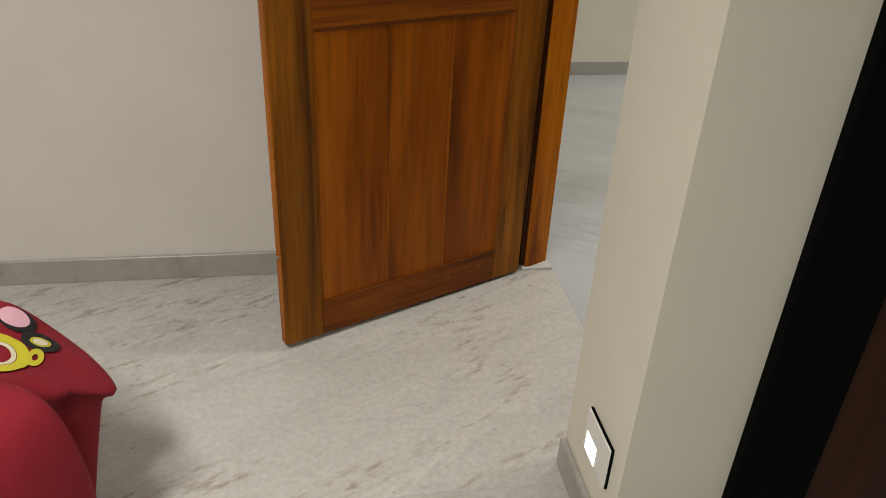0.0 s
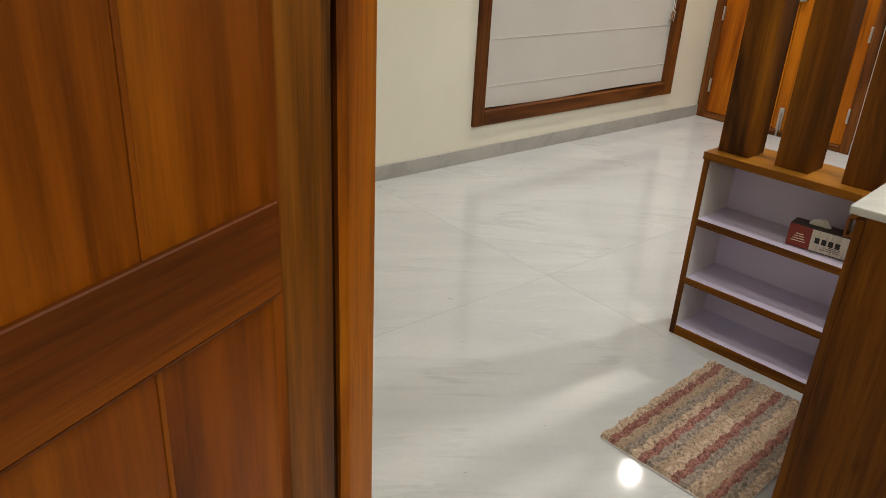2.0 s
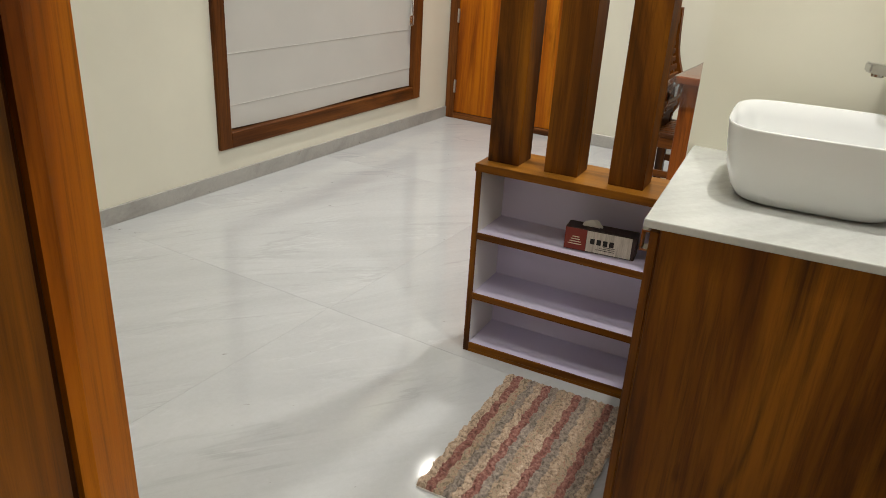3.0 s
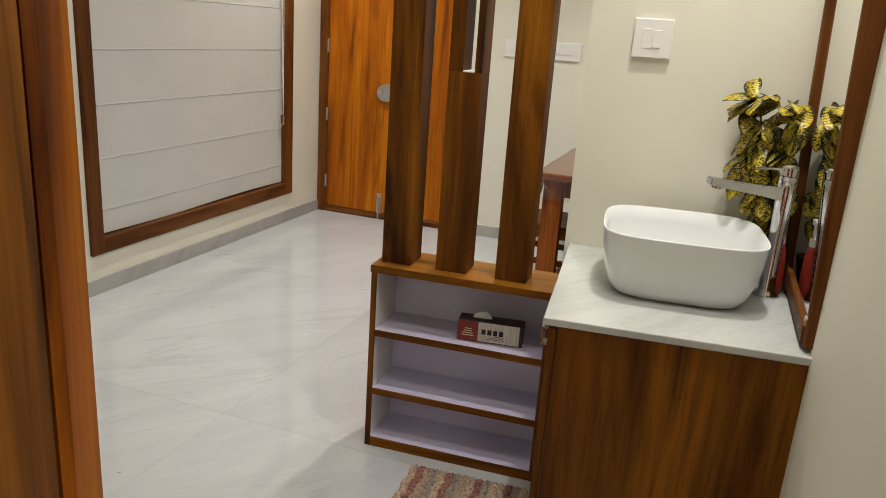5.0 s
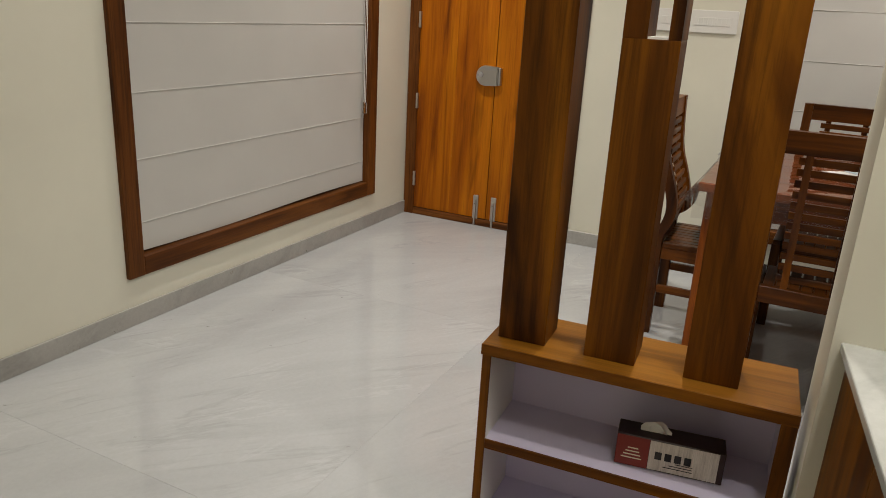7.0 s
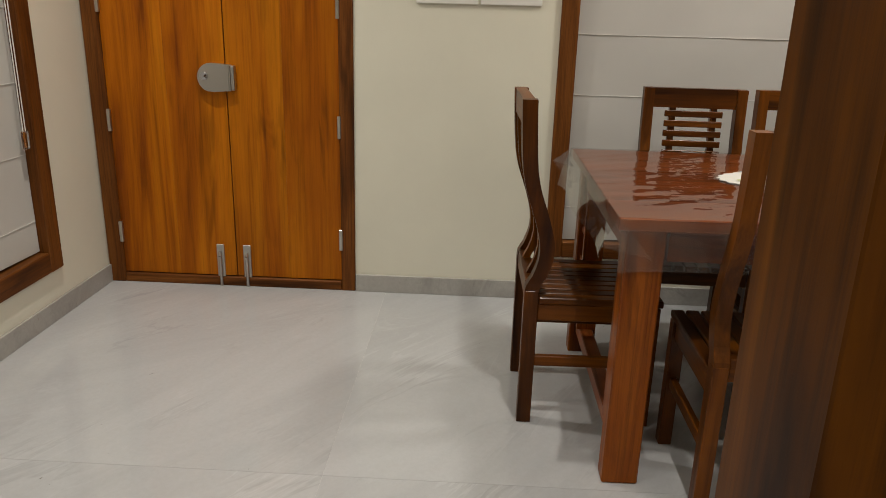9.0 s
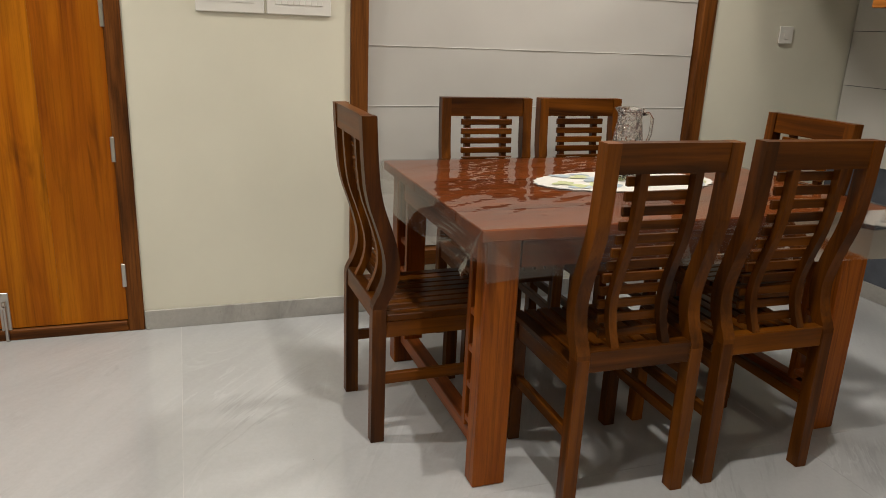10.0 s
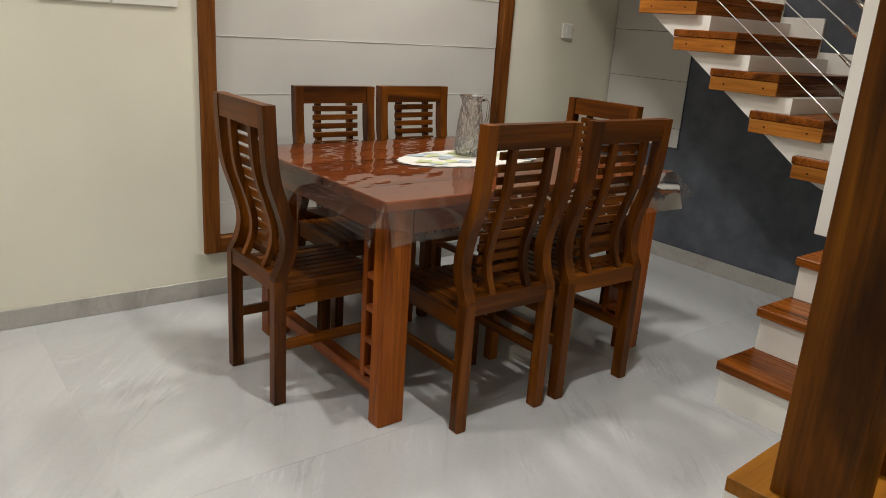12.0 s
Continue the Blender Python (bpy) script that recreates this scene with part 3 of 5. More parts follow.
part("keeper", box(XB - 0.028, XB + 0.001, 4.238, 4.256, 0.925, 1.032, 0.003), M_STEEL, lock)

# ---- bedroom door ----
AX, AY, BXH, BYH = 0.164, 2.190, 0.938, 2.558
LEAF = math.hypot(BXH - AX, BYH - AY)
# the leaf hangs a little out of plumb, its free end high
leaf_m = pose(BXH, BYH, 0, 0, 0, math.degrees(math.atan2(BYH - AY, BXH - AX))) @ pose(0, 0, 0, 0, 0.5, 0) @ pose(-LEAF, 0, 0)
bd = thing("door_2", leaf_m, "open brown teak bedroom door with planked panels", "door", kind="structure")
T = 0.036
ST = 0.115
part("stile", box(0, ST, 0, T, 0.012, 2.07, 0.002), M_DOORSTILE, bd)
part("stile", box(LEAF - ST, LEAF, 0, T, 0.012, 2.07, 0.002), M_DOORSTILE, bd)
for z0, z1 in ((0.012, 0.125), (0.905, 1.03), (1.95, 2.07)):
    part("rail", box(ST + 0.0004, LEAF - ST - 0.0004, 0.0006, T, z0, z1, 0.002), M_DOORX, bd)
PX = [ST - 0.008, ST + 0.22, ST + 0.42, LEAF - ST + 0.008]
for z0, z1 in ((0.125, 0.905), (1.03, 1.95)):
    for x0, x1 in zip(PX, PX[1:]):
        part("panel_plank", box(x0 + 0.0012, x1 - 0.0012, 0.009, 0.027, z0 - 0.006, z1 + 0.006, 0.003), M_DOORZ, bd)
    for xm in PX[1:-1]:
        part("bead", box(xm - 0.004, xm + 0.004, 0.0072, 0.0095, z0, z1, 0.0015), M_DOORZ, bd)
    for xe, s in ((ST, 1), (LEAF - ST, -1)):
        bm = bmesh.new()
        prism(bm, [(xe, 0.001), (xe + s * 0.010, 0.009), (xe, 0.009)], "z", z0, z1)
        part("moulding", bm, M_DOORZ, bd)
    bm = bmesh.new()
    prism(bm, [(0.001, z1), (0.009, z1 - 0.010), (0.009, z1)], "x", ST, LEAF - ST)
    part("moulding", bm, M_DOORX, bd)


def lever_handle():
    rose = part("handle_plate", box(0.036, 0.096, -0.007, 0.0005, 1.135, 1.195, 0.003, 2), M_STEEL, bd, "square brushed steel handle plate")
    bm = bmesh.new()
    tube(bm, [(0.069, -0.005, 1.165), (0.069, -0.045, 1.165)], 0.011, 12)
    part("spindle", bm, M_STEEL, rose)
    bm = bmesh.new()
    prof = [(0.056, -0.052, 0.011), (0.084, -0.056, 0.011), (0.132, -0.052, 0.010), (0.168, -0.050, 0.010), (0.198, -0.054, 0.011)]
    rings = []
    for x, y, h in prof:
        rings.append([bm.verts.new((x, y + dy, 1.165 + dz)) for dy, dz in ((-0.006, -h), (0.006, -h), (0.006, h), (-0.006, h))])
    for r0, r1 in zip(rings, rings[1:]):
        for k in range(4):
            bm.faces.new((r0[k], r0[(k + 1) % 4], r1[(k + 1) % 4], r1[k]))
    bm.faces.new(rings[0][::-1])
    bm.faces.new(rings[-1])
    bmesh.ops.bevel(bm, geom=list(bm.edges), offset=0.002, segments=1, affect="EDGES")
    part("lever", bm, M_CHROME, rose, "polished steel lever")
    key = part("keyhole_plate", box(0.034, 0.094, -0.009, 0.0005, 1.03, 1.09, 0.003, 2), M_STEEL, bd, "square steel lock plate")
    part("plate_inset", box(0.042, 0.086, -0.0105, -0.0085, 1.038, 1.082, 0.001), M_STEEL, key)
    bm = bmesh.new()
    tube(bm, [(0.064, -0.009, 1.064), (0.064, -0.016, 1.064)], 0.009, 14)
    part("cylinder", bm, M_CHROME, key)
    part("latch_plate", box(-0.0012, 0.0006, 0.006, 0.030, 0.98, 1.20, 0.0004), M_STEEL, bd, "steel latch plate on the door edge")
    bm = bmesh.new()
    tube(bm, [(-0.008, 0.018, 0.30), (0.001, 0.018, 0.30)], 0.006, 10)
    part("edge_stud", bm, M_STEEL, bd)


lever_handle()
for xk, zk, rk in ((0.103, 0.985, 0.004), (0.103, 0.925, 0.004), (0.30, 0.055, 0.004), (0.56, 0.075, 0.005), (0.68, 0.085, 0.005), (0.10, 1.90, 0.004)):
    bm = bmesh.new()
    tube(bm, [(xk, -0.0006, zk), (xk, 0.004, zk)], rk, 10)
    part("dowel", bm, M_DOORSTILE, bd, "dark dowel end")
part("edge_strip", box(-0.0025, -0.0003, 0.003, T - 0.003, 0.013, 0.978), M_JAMB, bd, "paler planed door edge")
fr = thing("door_frame", pose(0, 0, 0), "brown teak frame of the bedroom doorway", "door frame", kind="structure")
bm = bmesh.new()
prism(bm, [(0.967, 2.582), (0.985, 2.582), (1.054, 2.618), (1.054, 2.6345), (0.967, 2.6345)], "z", 0.0125, 2.12)
part("jamb", bm, M_JAMB, fr)
# near-black strip stands in for the shadow between leaf and jamb
part("rebate", box(0.951, 0.9665, 2.592, 2.6345, 0.0125, 2.12, 0.001), M_DOORDARK, fr, "dark strip for the shadow in the gap beside the jamb")
part("jamb_plinth", box(0.957, 1.066, 2.575, YBED, 0, 0.012, 0.002), M_GROUT, fr, "cement pad under the jamb")
part("jamb", box(0.972, 1.052, 1.698, 1.74, 0, 2.12, 0.003), M_JAMB, fr)
part("head", box(0.972, 1.052, 1.741, 2.575, 2.075, 2.118, 0.003), M_JAMB, fr)
wall("wall_door_reveal", [(1.0, 1.06, 2.636, YBED + 0.2, 0, 2.12)], M_WALL, "cream plaster edge beside the door frame")


def switch_plate(m, w, h, gangs, label, group=""):
    # local: plate in the xz plane, facing -y
    own = thing("switch_plate", m, label, "switch", group)
    part("back_box", box(-w / 2 + 0.002, w / 2 - 0.002, -0.004, 0.0, -h / 2 + 0.002, h / 2 - 0.002), M_STEEL, own)
    part("plate", box(-w / 2, w / 2, -0.011, -0.004, -h / 2, h / 2, 0.0025, 2), M_PLATE, own)
    for x0, x1, z0, z1 in gangs:
        part("rocker", box(x0, x1, -0.0135, -0.0105, z0, z1, 0.0012), M_PLATE, own)
    return own


# plates on walls that face -x
def on_x(x, y, z):
    return pose(x, y, z, 0, 0, -90)


mods = [(-0.095 + i * 0.0238, -0.095 + (i + 1) * 0.0238 - 0.001, -0.021, 0.021) for i in range(8)]
switch_plate(on_x(XB, 3.314, 1.372), 0.262, 0.118, mods[:3] + mods[4:], "wide white modular switch plate on the cream wall", "switches by the main door")
switch_plate(on_x(XB, 3.044, 1.372), 0.258, 0.118, mods, "wide white modular switch plate on the cream wall", "switches by the main door")
switch_plate(on_x(XB, 0.565, 1.325), 0.085, 0.085, [(-0.012, 0.012, -0.022, 0.022)], "small square white switch plate near the stairs")
niche = switch_plate(on_x(2.57, 2.186, 1.4735), 0.100, 0.101, [(0.000, 0.022, -0.024, 0.022)], "square white switch plate above the washbasin")
part("module_rim", box(-0.026, -0.001, -0.0118, -0.0105, -0.026, 0.024, 0.0004), M_PLATE, niche)
foot = switch_plate(on_x(0.842, 1.501, 0.233), 0.130, 0.104, [], "small foot lamp plate low on the wall")
part("gasket", box(-0.064, 0.0665, -0.0065, -0.0005, -0.052, 0.0535), M_BLACK, foot, "black rubber backing edge")
M_GLOW = plain("lit_foot_lamp", (0.9, 0.9, 0.85), 0.4)
M_GLOW.node_tree.nodes["Principled BSDF"].inputs["Emission Color"].default_value = (1, 0.97, 0.9, 1)
M_GLOW.node_tree.nodes["Principled BSDF"].inputs["Emission Strength"].default_value = 2.0
part("lit_lens", box(-0.049, 0.009, -0.0125, -0.0105, -0.048, 0.001, 0.001), M_GLOW, foot, "glowing white lens")

# ---- divider shelf with posts ----
DIV = pose(2.62, 3.0, 0, 0, 0, 3.8)
shelf = thing("divider_shelf", DIV, "open brown laminate shoe shelf with lilac-white insides", "shelf")
SW, SD, SH = 0.632, 0.212, 0.686          # length along -y, depth along x, height
part("top_board", box(-0.004, SD, -SW, 0.003, SH - 0.026, SH, 0.0015), [M_SHTOP], shelf, "glossy golden-brown top board")
part("edge_strip", box(-0.0065, -0.0041, -SW, 0.003, SH - 0.0255, SH - 0.0005), M_LAMY, shelf, "brown edge strip")
part("end_panel", box(0.004, SD, -0.018, 0.001, 0.0, SH - 0.0262), M_WHITE, shelf, "white outer end panel")
part("end_panel", box(0.004, SD, -SW, -SW + 0.018, 0.0, SH - 0.0262), M_LILAC, shelf)
part("back_panel", box(SD - 0.012, SD - 0.0005, -SW + 0.018, -0.018, 0.03, SH - 0.0262), M_LILAC, shelf)
for zt in (0.034, 0.228, 0.450):
    part("shelf_board", box(0.004, SD - 0.012, -SW + 0.018, -0.018, zt - 0.018, zt, 0.0006), M_LILAC, shelf)
    part("edge_strip", box(-0.002, 0.004, -SW + 0.019, -0.019, zt - 0.022, zt + 0.001, 0.0008), M_LAMY, shelf, "brown edge strip")
part("edge_strip", box(-0.002, 0.004, -0.0185, 0.001, 0.0, SH - 0.0265, 0.0008), M_LAMZ, shelf, "brown edge strip")
part("edge_strip", box(-0.002, 0.004, -SW, -SW + 0.030, 0.0, SH - 0.0265, 0.0008), M_LAMZ, shelf, "brown edge strip")
part("kick_strip", box(-0.0015, 0.004, -SW + 0.031, -0.019, 0.0, 0.0115), M_LAMY, shelf)


def post(y0, slot):
    own = thing("divider_post", DIV @ pose(0.046, y0, SH, 0, 0, 0), "square brown laminate post on the divider shelf", "post", "divider posts")
    w, d, h = 0.106, 0.108, CEIL - SH
    if not slot:
        part("shaft", box(0, d, -w, 0, 0.0, h, 0.0015), M_LAMZ, own)
    else:
        z = 1.338 - SH
        part("shaft", box(0, d, -w, 0, 0.0, z, 0.0015), M_LAMZ, own)
        part("shaft_cheek", box(0.0005, d, -0.045, 0, z, h), M_LAMZ, own)
        part("shaft_cheek", box(0.0005, d, -w, -0.083, z, h), M_LAMZ, own)
        part("slot_sill", box(0.002, d - 0.002, -0.0825, -0.0455, z, z + 0.004), M_WHITE, own, "white slot sill")


post(-0.016, False)
post(-0.208, True)
post(-0.412, False)

# tissue box on the middle shelf
tb = thing("tissue_box", DIV @ pose(0.056, -0.412, 0.4515, 0, 0, 5), "dark red and silver tissue box with a tissue showing", "tissue box")
L, D, Hh = 0.222, 0.062, 0.075
part("carton", box(0, D, -L / 2, L / 2, 0, Hh, 0.0015), M_BOXDARK, tb)
part("silver_panel", box(-0.0008, 0.0002, -L / 2 + 0.012, L / 2 - 0.070, 0.003, Hh - 0.003), M_BOXSILVER, tb, "silver striped front")
part("red_panel", box(-0.0008, 0.0002, L / 2 - 0.069, L / 2 - 0.001, 0.002, Hh - 0.002), M_BOXRED, tb, "deep red front end")
for i in range(4):
    part("printed_mark", box(-0.0016, -0.0006, -0.045 + i * 0.020, -0.045 + i * 0.020 + 0.014, 0.030, 0.048), M_INK, tb)
for i in range(3):
    part("printed_line", box(-0.0014, -0.0006, -0.05, 0.01 - i * 0.012, 0.014 + i * 0.006, 0.0155 + i * 0.006), M_INK, tb)
for i in range(4):
    part("printed_line", box(-0.0014, -0.0006, 0.055 + 0.003 * i, 0.098 - 0.004 * i, 0.020 + i * 0.008, 0.0225 + i * 0.008), M_CREAMP, tb)
bm = bmesh.new()
rng = random.Random(4)
for k in range(2):
    g = [[bm.verts.new((0.030 + 0.012 * math.sin(3 * u + k) * v, 0.055 - 0.055 * u + k * 0.010, Hh - 0.002 + 0.015 * v * (0.4 + math.sin(math.pi * u)) + 0.004 * rng.random())) for u in (i / 8 for i in range(9))] for v in (0, 0.5, 1.0)]
    for r0, r1 in zip(g, g[1:]):
        for i in range(8):
            bm.faces.new((r0[i], r0[i + 1], r1[i + 1], r1[i]))
part("tissue", bm, M_TISSUE, tb, "crumpled white tissue", smooth=True)

# ---- striped mat ----
mat_ob = thing("floor_mat", pose(2.262, 2.562, 0.0, 0, 0, 3.5), "shaggy striped floor mat in beige, brick red and grey", "mat")
part("backing", box(-0.318, 0.318, -0.205, 0.205, 0.0, 0.006, 0.002), M_LINEN, mat_ob)


def tufts(name, colour, other):
    m, nt, b = base_mat(name)
    n1 = nd(nt, "ShaderNodeTexNoise", Scale=95.0, Detail=4.0, Roughness=0.7)
    nt.links.new(coords(nt, (1, 1, 1)), n1.inputs["Vector"])
    r = ramp(nt, n1.outputs[0], [(0.36, tuple(c * 0.45 for c in colour)), (0.52, colour), (0.66, other)])
    nt.links.new(r.outputs[0], b.inputs["Base Color"])
    b.inputs["Roughness"].default_value = 0.95
    bump(nt, b, n1.outputs[0], 0.8, 0.004)
    return m


M_STR = [tufts("mat_beige", (0.44, 0.325, 0.235), (0.54, 0.44, 0.34)), tufts("mat_red", (0.25, 0.105, 0.085), (0.35, 0.20, 0.16)),
         tufts("mat_grey", (0.27, 0.225, 0.19), (0.38, 0.31, 0.25)), tufts("mat_sand", (0.40, 0.31, 0.22), (0.30, 0.15, 0.11))]
order = [0, 2, 1, 3, 0, 2, 1, 0, 3, 2, 1, 0, 2, 3, 1, 0]
rng = random.Random(9)
y = -0.203
wid = 0.406 / len(order)
for s in order:
    bm = bmesh.new()
    nx, ny = 96, 5
    g = []
    for j in range(ny + 1):
        row = []
        for i in range(nx + 1):
            u, v = i / nx, j / ny
            e = 0 if i in (0, nx) else 1
            z = 0.006 + e * (0.004 + 0.008 * math.sin(math.pi * v)) * (0.7 + 0.3 * math.sin(i * 1.3 + 9 * y)) + e * rng.uniform(0, 0.006)
            row.append(bm.verts.new((-0.316 + 0.632 * u + rng.uniform(-0.002, 0.002), y + wid * (v * 1.15 - 0.07) + rng.uniform(-0.002, 0.002) + 0.003 * math.sin(i * 0.5), z)))
        g.append(row)
    for r0, r1 in zip(g, g[1:]):
        for i in range(nx):
            bm.faces.new((r0[i], r0[i + 1], r1[i + 1], r1[i]))
    part("stripe", bm, M_STR[s], mat_ob, smooth=False)
    y += wid

# ---- washbasin unit ----
CNT = pose(1.940, 2.275, 0, 0, 0, 6.0)
cab = thing("vanity_cabinet", CNT, "brown wood-grain laminate washbasin cabinet", "cabinet")
CZ = 0.880
part("body", box(0.022, 0.625, -0.545, -0.030, 0.0, CZ - 0.0185, 0.001), M_LAMZ, cab)
part("side_panel", box(0.012, 0.0215, -0.543, -0.034, 0.0, CZ - 0.0185, 0.001), M_LAMZ, cab)
dr = part("door", box(0.024, 0.320, -0.0295, -0.012, 0.06, CZ - 0.032, 0.0015), M_LAMZ, cab)
hd = bmesh.new()
bx(hd, 0.026, 0.056, -0.011, 0.004, CZ - 0.075, CZ - 0.071)
bx(hd, 0.026, 0.056, 0.000, 0.004, CZ - 0.0708, CZ - 0.036)
bx(hd, 0.026, 0.056, -0.011, 0.004, CZ - 0.0358, CZ - 0.032)
part("handle", hd, M_CHROME, dr, "chrome edge handle")
part("door", box(0.324, 0.622, -0.0295, -0.012, 0.06, CZ - 0.032, 0.0015), M_LAMZ, cab)
tagged(part("countertop", box(0.0, 0.66, -0.560, 0.0, CZ - 0.018, CZ, 0.003, 2), M_QUARTZ), "pale veined marble counter slab on the vanity cabinet", "countertop")
bpy.data.objects["countertop"].matrix_world = CNT


def superring(bm, cx, cy, hx, hy, z, n=56, p=4.2):
    r = []
    for k in range(n):
        t = 2 * math.pi * k / n
        c, s = math.cos(t), math.sin(t)
        r.append(bm.verts.new((cx + hx * math.copysign(abs(c) ** (2 / p), c), cy + hy * math.copysign(abs(s) ** (2 / p), s), z)))
    return r


bm = bmesh.new()
prof = [(0.122, 0.145, 0.0), (0.132, 0.155, 0.006), (0.146, 0.169, 0.025), (0.158, 0.181, 0.06), (0.166, 0.189, 0.10), (0.170, 0.193, 0.138), (0.1705, 0.1935, 0.141), (0.169, 0.192, 0.1425),
        (0.166, 0.189, 0.1415), (0.160, 0.183, 0.11), (0.150, 0.172, 0.06), (0.135, 0.155, 0.03), (0.10, 0.12, 0.018), (0.02, 0.02, 0.014)]
rings = [superring(bm, 0, 0, a, b, z) for a, b, z in prof]
for r0, r1 in zip(rings, rings[1:]):
    for k in range(len(r0)):
        bm.faces.new((r0[k], r0[(k + 1) % len(r0)], r1[(k + 1) % len(r0)], r1[k]))
bm.faces.new(rings[0][::-1])
bm.faces.new(rings[-1])
basin = thing("washbasin", pose(2.312, 2.028, CZ + 0.0008, 0, 0, 6.0) @ Matrix.Diagonal((1.06, 0.985, 1.12, 1)), "white ceramic rounded-square vessel basin on the counter", "washbasin")
part("bowl", bm, M_CERAMIC, basin, smooth=True)
bm = bmesh.new()
lathe(bm, [(0.0001, 0.020), (0.021, 0.020), (0.022, 0.018), (0.022, 0.0145)], 24)
part("drain", bm, M_CHROME, basin, "chrome drain", smooth=True)

fau = thing("basin_tap", pose(2.372, 1.812, CZ + 0.0008, 0, 0, 0), "tall chrome basin mixer tap with a flat spout", "tap")
bm = bmesh.new()
lathe(bm, [(0.0001, 0.0), (0.030, 0.0), (0.030, 0.006), (0.022, 0.012), (0.019, 0.02), (0.018, 0.14), (0.019, 0.20), (0.021, 0.255), (0.022, 0.30), (0.0001, 0.302)], 28)
part("body", bm, M_CHROME, fau, smooth=True)
bm = bmesh.new()
rings = []
for u, hw, th, z in ((0.0, 0.017, 0.0165, 0.258), (0.05, 0.0165, 0.013, 0.264), (0.12, 0.016, 0.011, 0.272), (0.178, 0.016, 0.0095, 0.279)):
    rings.append([bm.verts.new((sx * hw, 0.012 + u, z + sz * th)) for sx, sz in ((-1, -1), (1, -1), (1, 1), (-1, 1))])
for r0, r1 in zip(rings, rings[1:]):
    for k in range(4):
        bm.faces.new((r0[k], r0[(k + 1) % 4], r1[(k + 1) % 4], r1[k]))
bm.faces.new(rings[0][::-1]), bm.faces.new(rings[-1])
bmesh.ops.bevel(bm, geom=list(bm.edges), offset=0.003, segments=2, affect="EDGES")
spout = part("spout", bm, M_CHROME, fau)
spout.matrix_local = pose(0, 0, 0, 0, 0, 22)
bm = bmesh.new()
tube(bm, [(0, 0.168, 0.279), (0, 0.168, 0.262)], 0.0115, 16)
part("aerator", bm, M_CHROME, spout)
lev = part("lever", box(-0.008, 0.008, -0.004, 0.085, 0.314, 0.321, 0.002, 2), M_CHROME, fau)
lev.matrix_local = pose(0, 0, 0, 0, 0, 30)
bm = bmesh.new()
lathe(bm, [(0.021, 0.3015), (0.0215, 0.318), (0.019, 0.326), (0.0001, 0.327)], 28)
part("cap", bm, M_CHROME, fau, smooth=True)

soap = thing("soap_dispenser", pose(2.418, 1.796, CZ + 0.0008) @ Matrix.Diagonal((0.8, 0.8, 0.9, 1)), "red soap bottle with a white pump", "soap bottle")
bm = bmesh.new()
lathe(bm, [(0.0001, 0), (0.027, 0), (0.029, 0.004), (0.027, 0.06), (0.020, 0.125), (0.012, 0.14), (0.0001, 0.141)], 24)
part("bottle", bm, M_REDPLASTIC, soap, smooth=True)
bm = bmesh.new()
lathe(bm, [(0.013, 0.1405), (0.013, 0.162), (0.005, 0.164), (0.005, 0.20), (0.010, 0.201), (0.010, 0.215), (0.0001, 0.216)], 18)
bx(bm, -0.035, 0.0, -0.005, 0.005, 0.203, 0.213, 0.002)
part("pump", bm, M_PLATE, soap, "white pump head", smooth=False)


def leaf_mat():
    # yellow blades with dark side veins that slant away from the midrib, and a dark green rim
    m, nt, b = base_mat("croton_leaf")
    v = coords(nt, (1, 1, 1), shift=False)
    sx = nt.nodes.new("ShaderNodeSeparateXYZ")
    nt.links.new(v, sx.inputs[0])

    def mth(op, p, q):
        n = nt.nodes.new("ShaderNodeMath")
        n.operation = op
        for sock, val in zip(n.inputs, (p, q)):
            if isinstance(val, float):
                sock.default_value = val
            else:
                nt.links.new(val, sock)
        return n.outputs[0]

    ax = mth("ABSOLUTE", sx.outputs[0], 0.0)
    n1 = nd(nt, "ShaderNodeTexNoise", Scale=85.0, Detail=4.0, Roughness=0.65, Distortion=1.2)
    nt.links.new(coords(nt, (1, 1, 1)), n1.inputs["Vector"])
    rise = mth("SUBTRACT", sx.outputs[1], mth("MULTIPLY", ax, 0.9))
    wavy = mth("ADD", mth("MULTIPLY", rise, 620.0), mth("MULTIPLY", n1.outputs[0], 9.0))
    vein = mth("MULTIPLY", mth("SINE", wavy, 0.0), 0.055)
    rim = mth("MULTIPLY", mth("POWER", mth("MULTIPLY", ax, 36.0), 4.0), 0.26)
    tone = mth("SUBTRACT", mth("ADD", n1.outputs[0], vein), rim)
    r = ramp(nt, tone, [(0.40, (0.012, 0.022, 0.006)), (0.455, (0.17, 0.14, 0.008)), (0.52, (0.50, 0.36, 0.016)), (0.62, (0.62, 0.47, 0.05))])
    nt.links.new(r.outputs[0], b.inputs["Base Color"])
    b.inputs["Roughness"].default_value = 0.42
    bump(nt, b, tone, 0.3, 0.002)
    return m


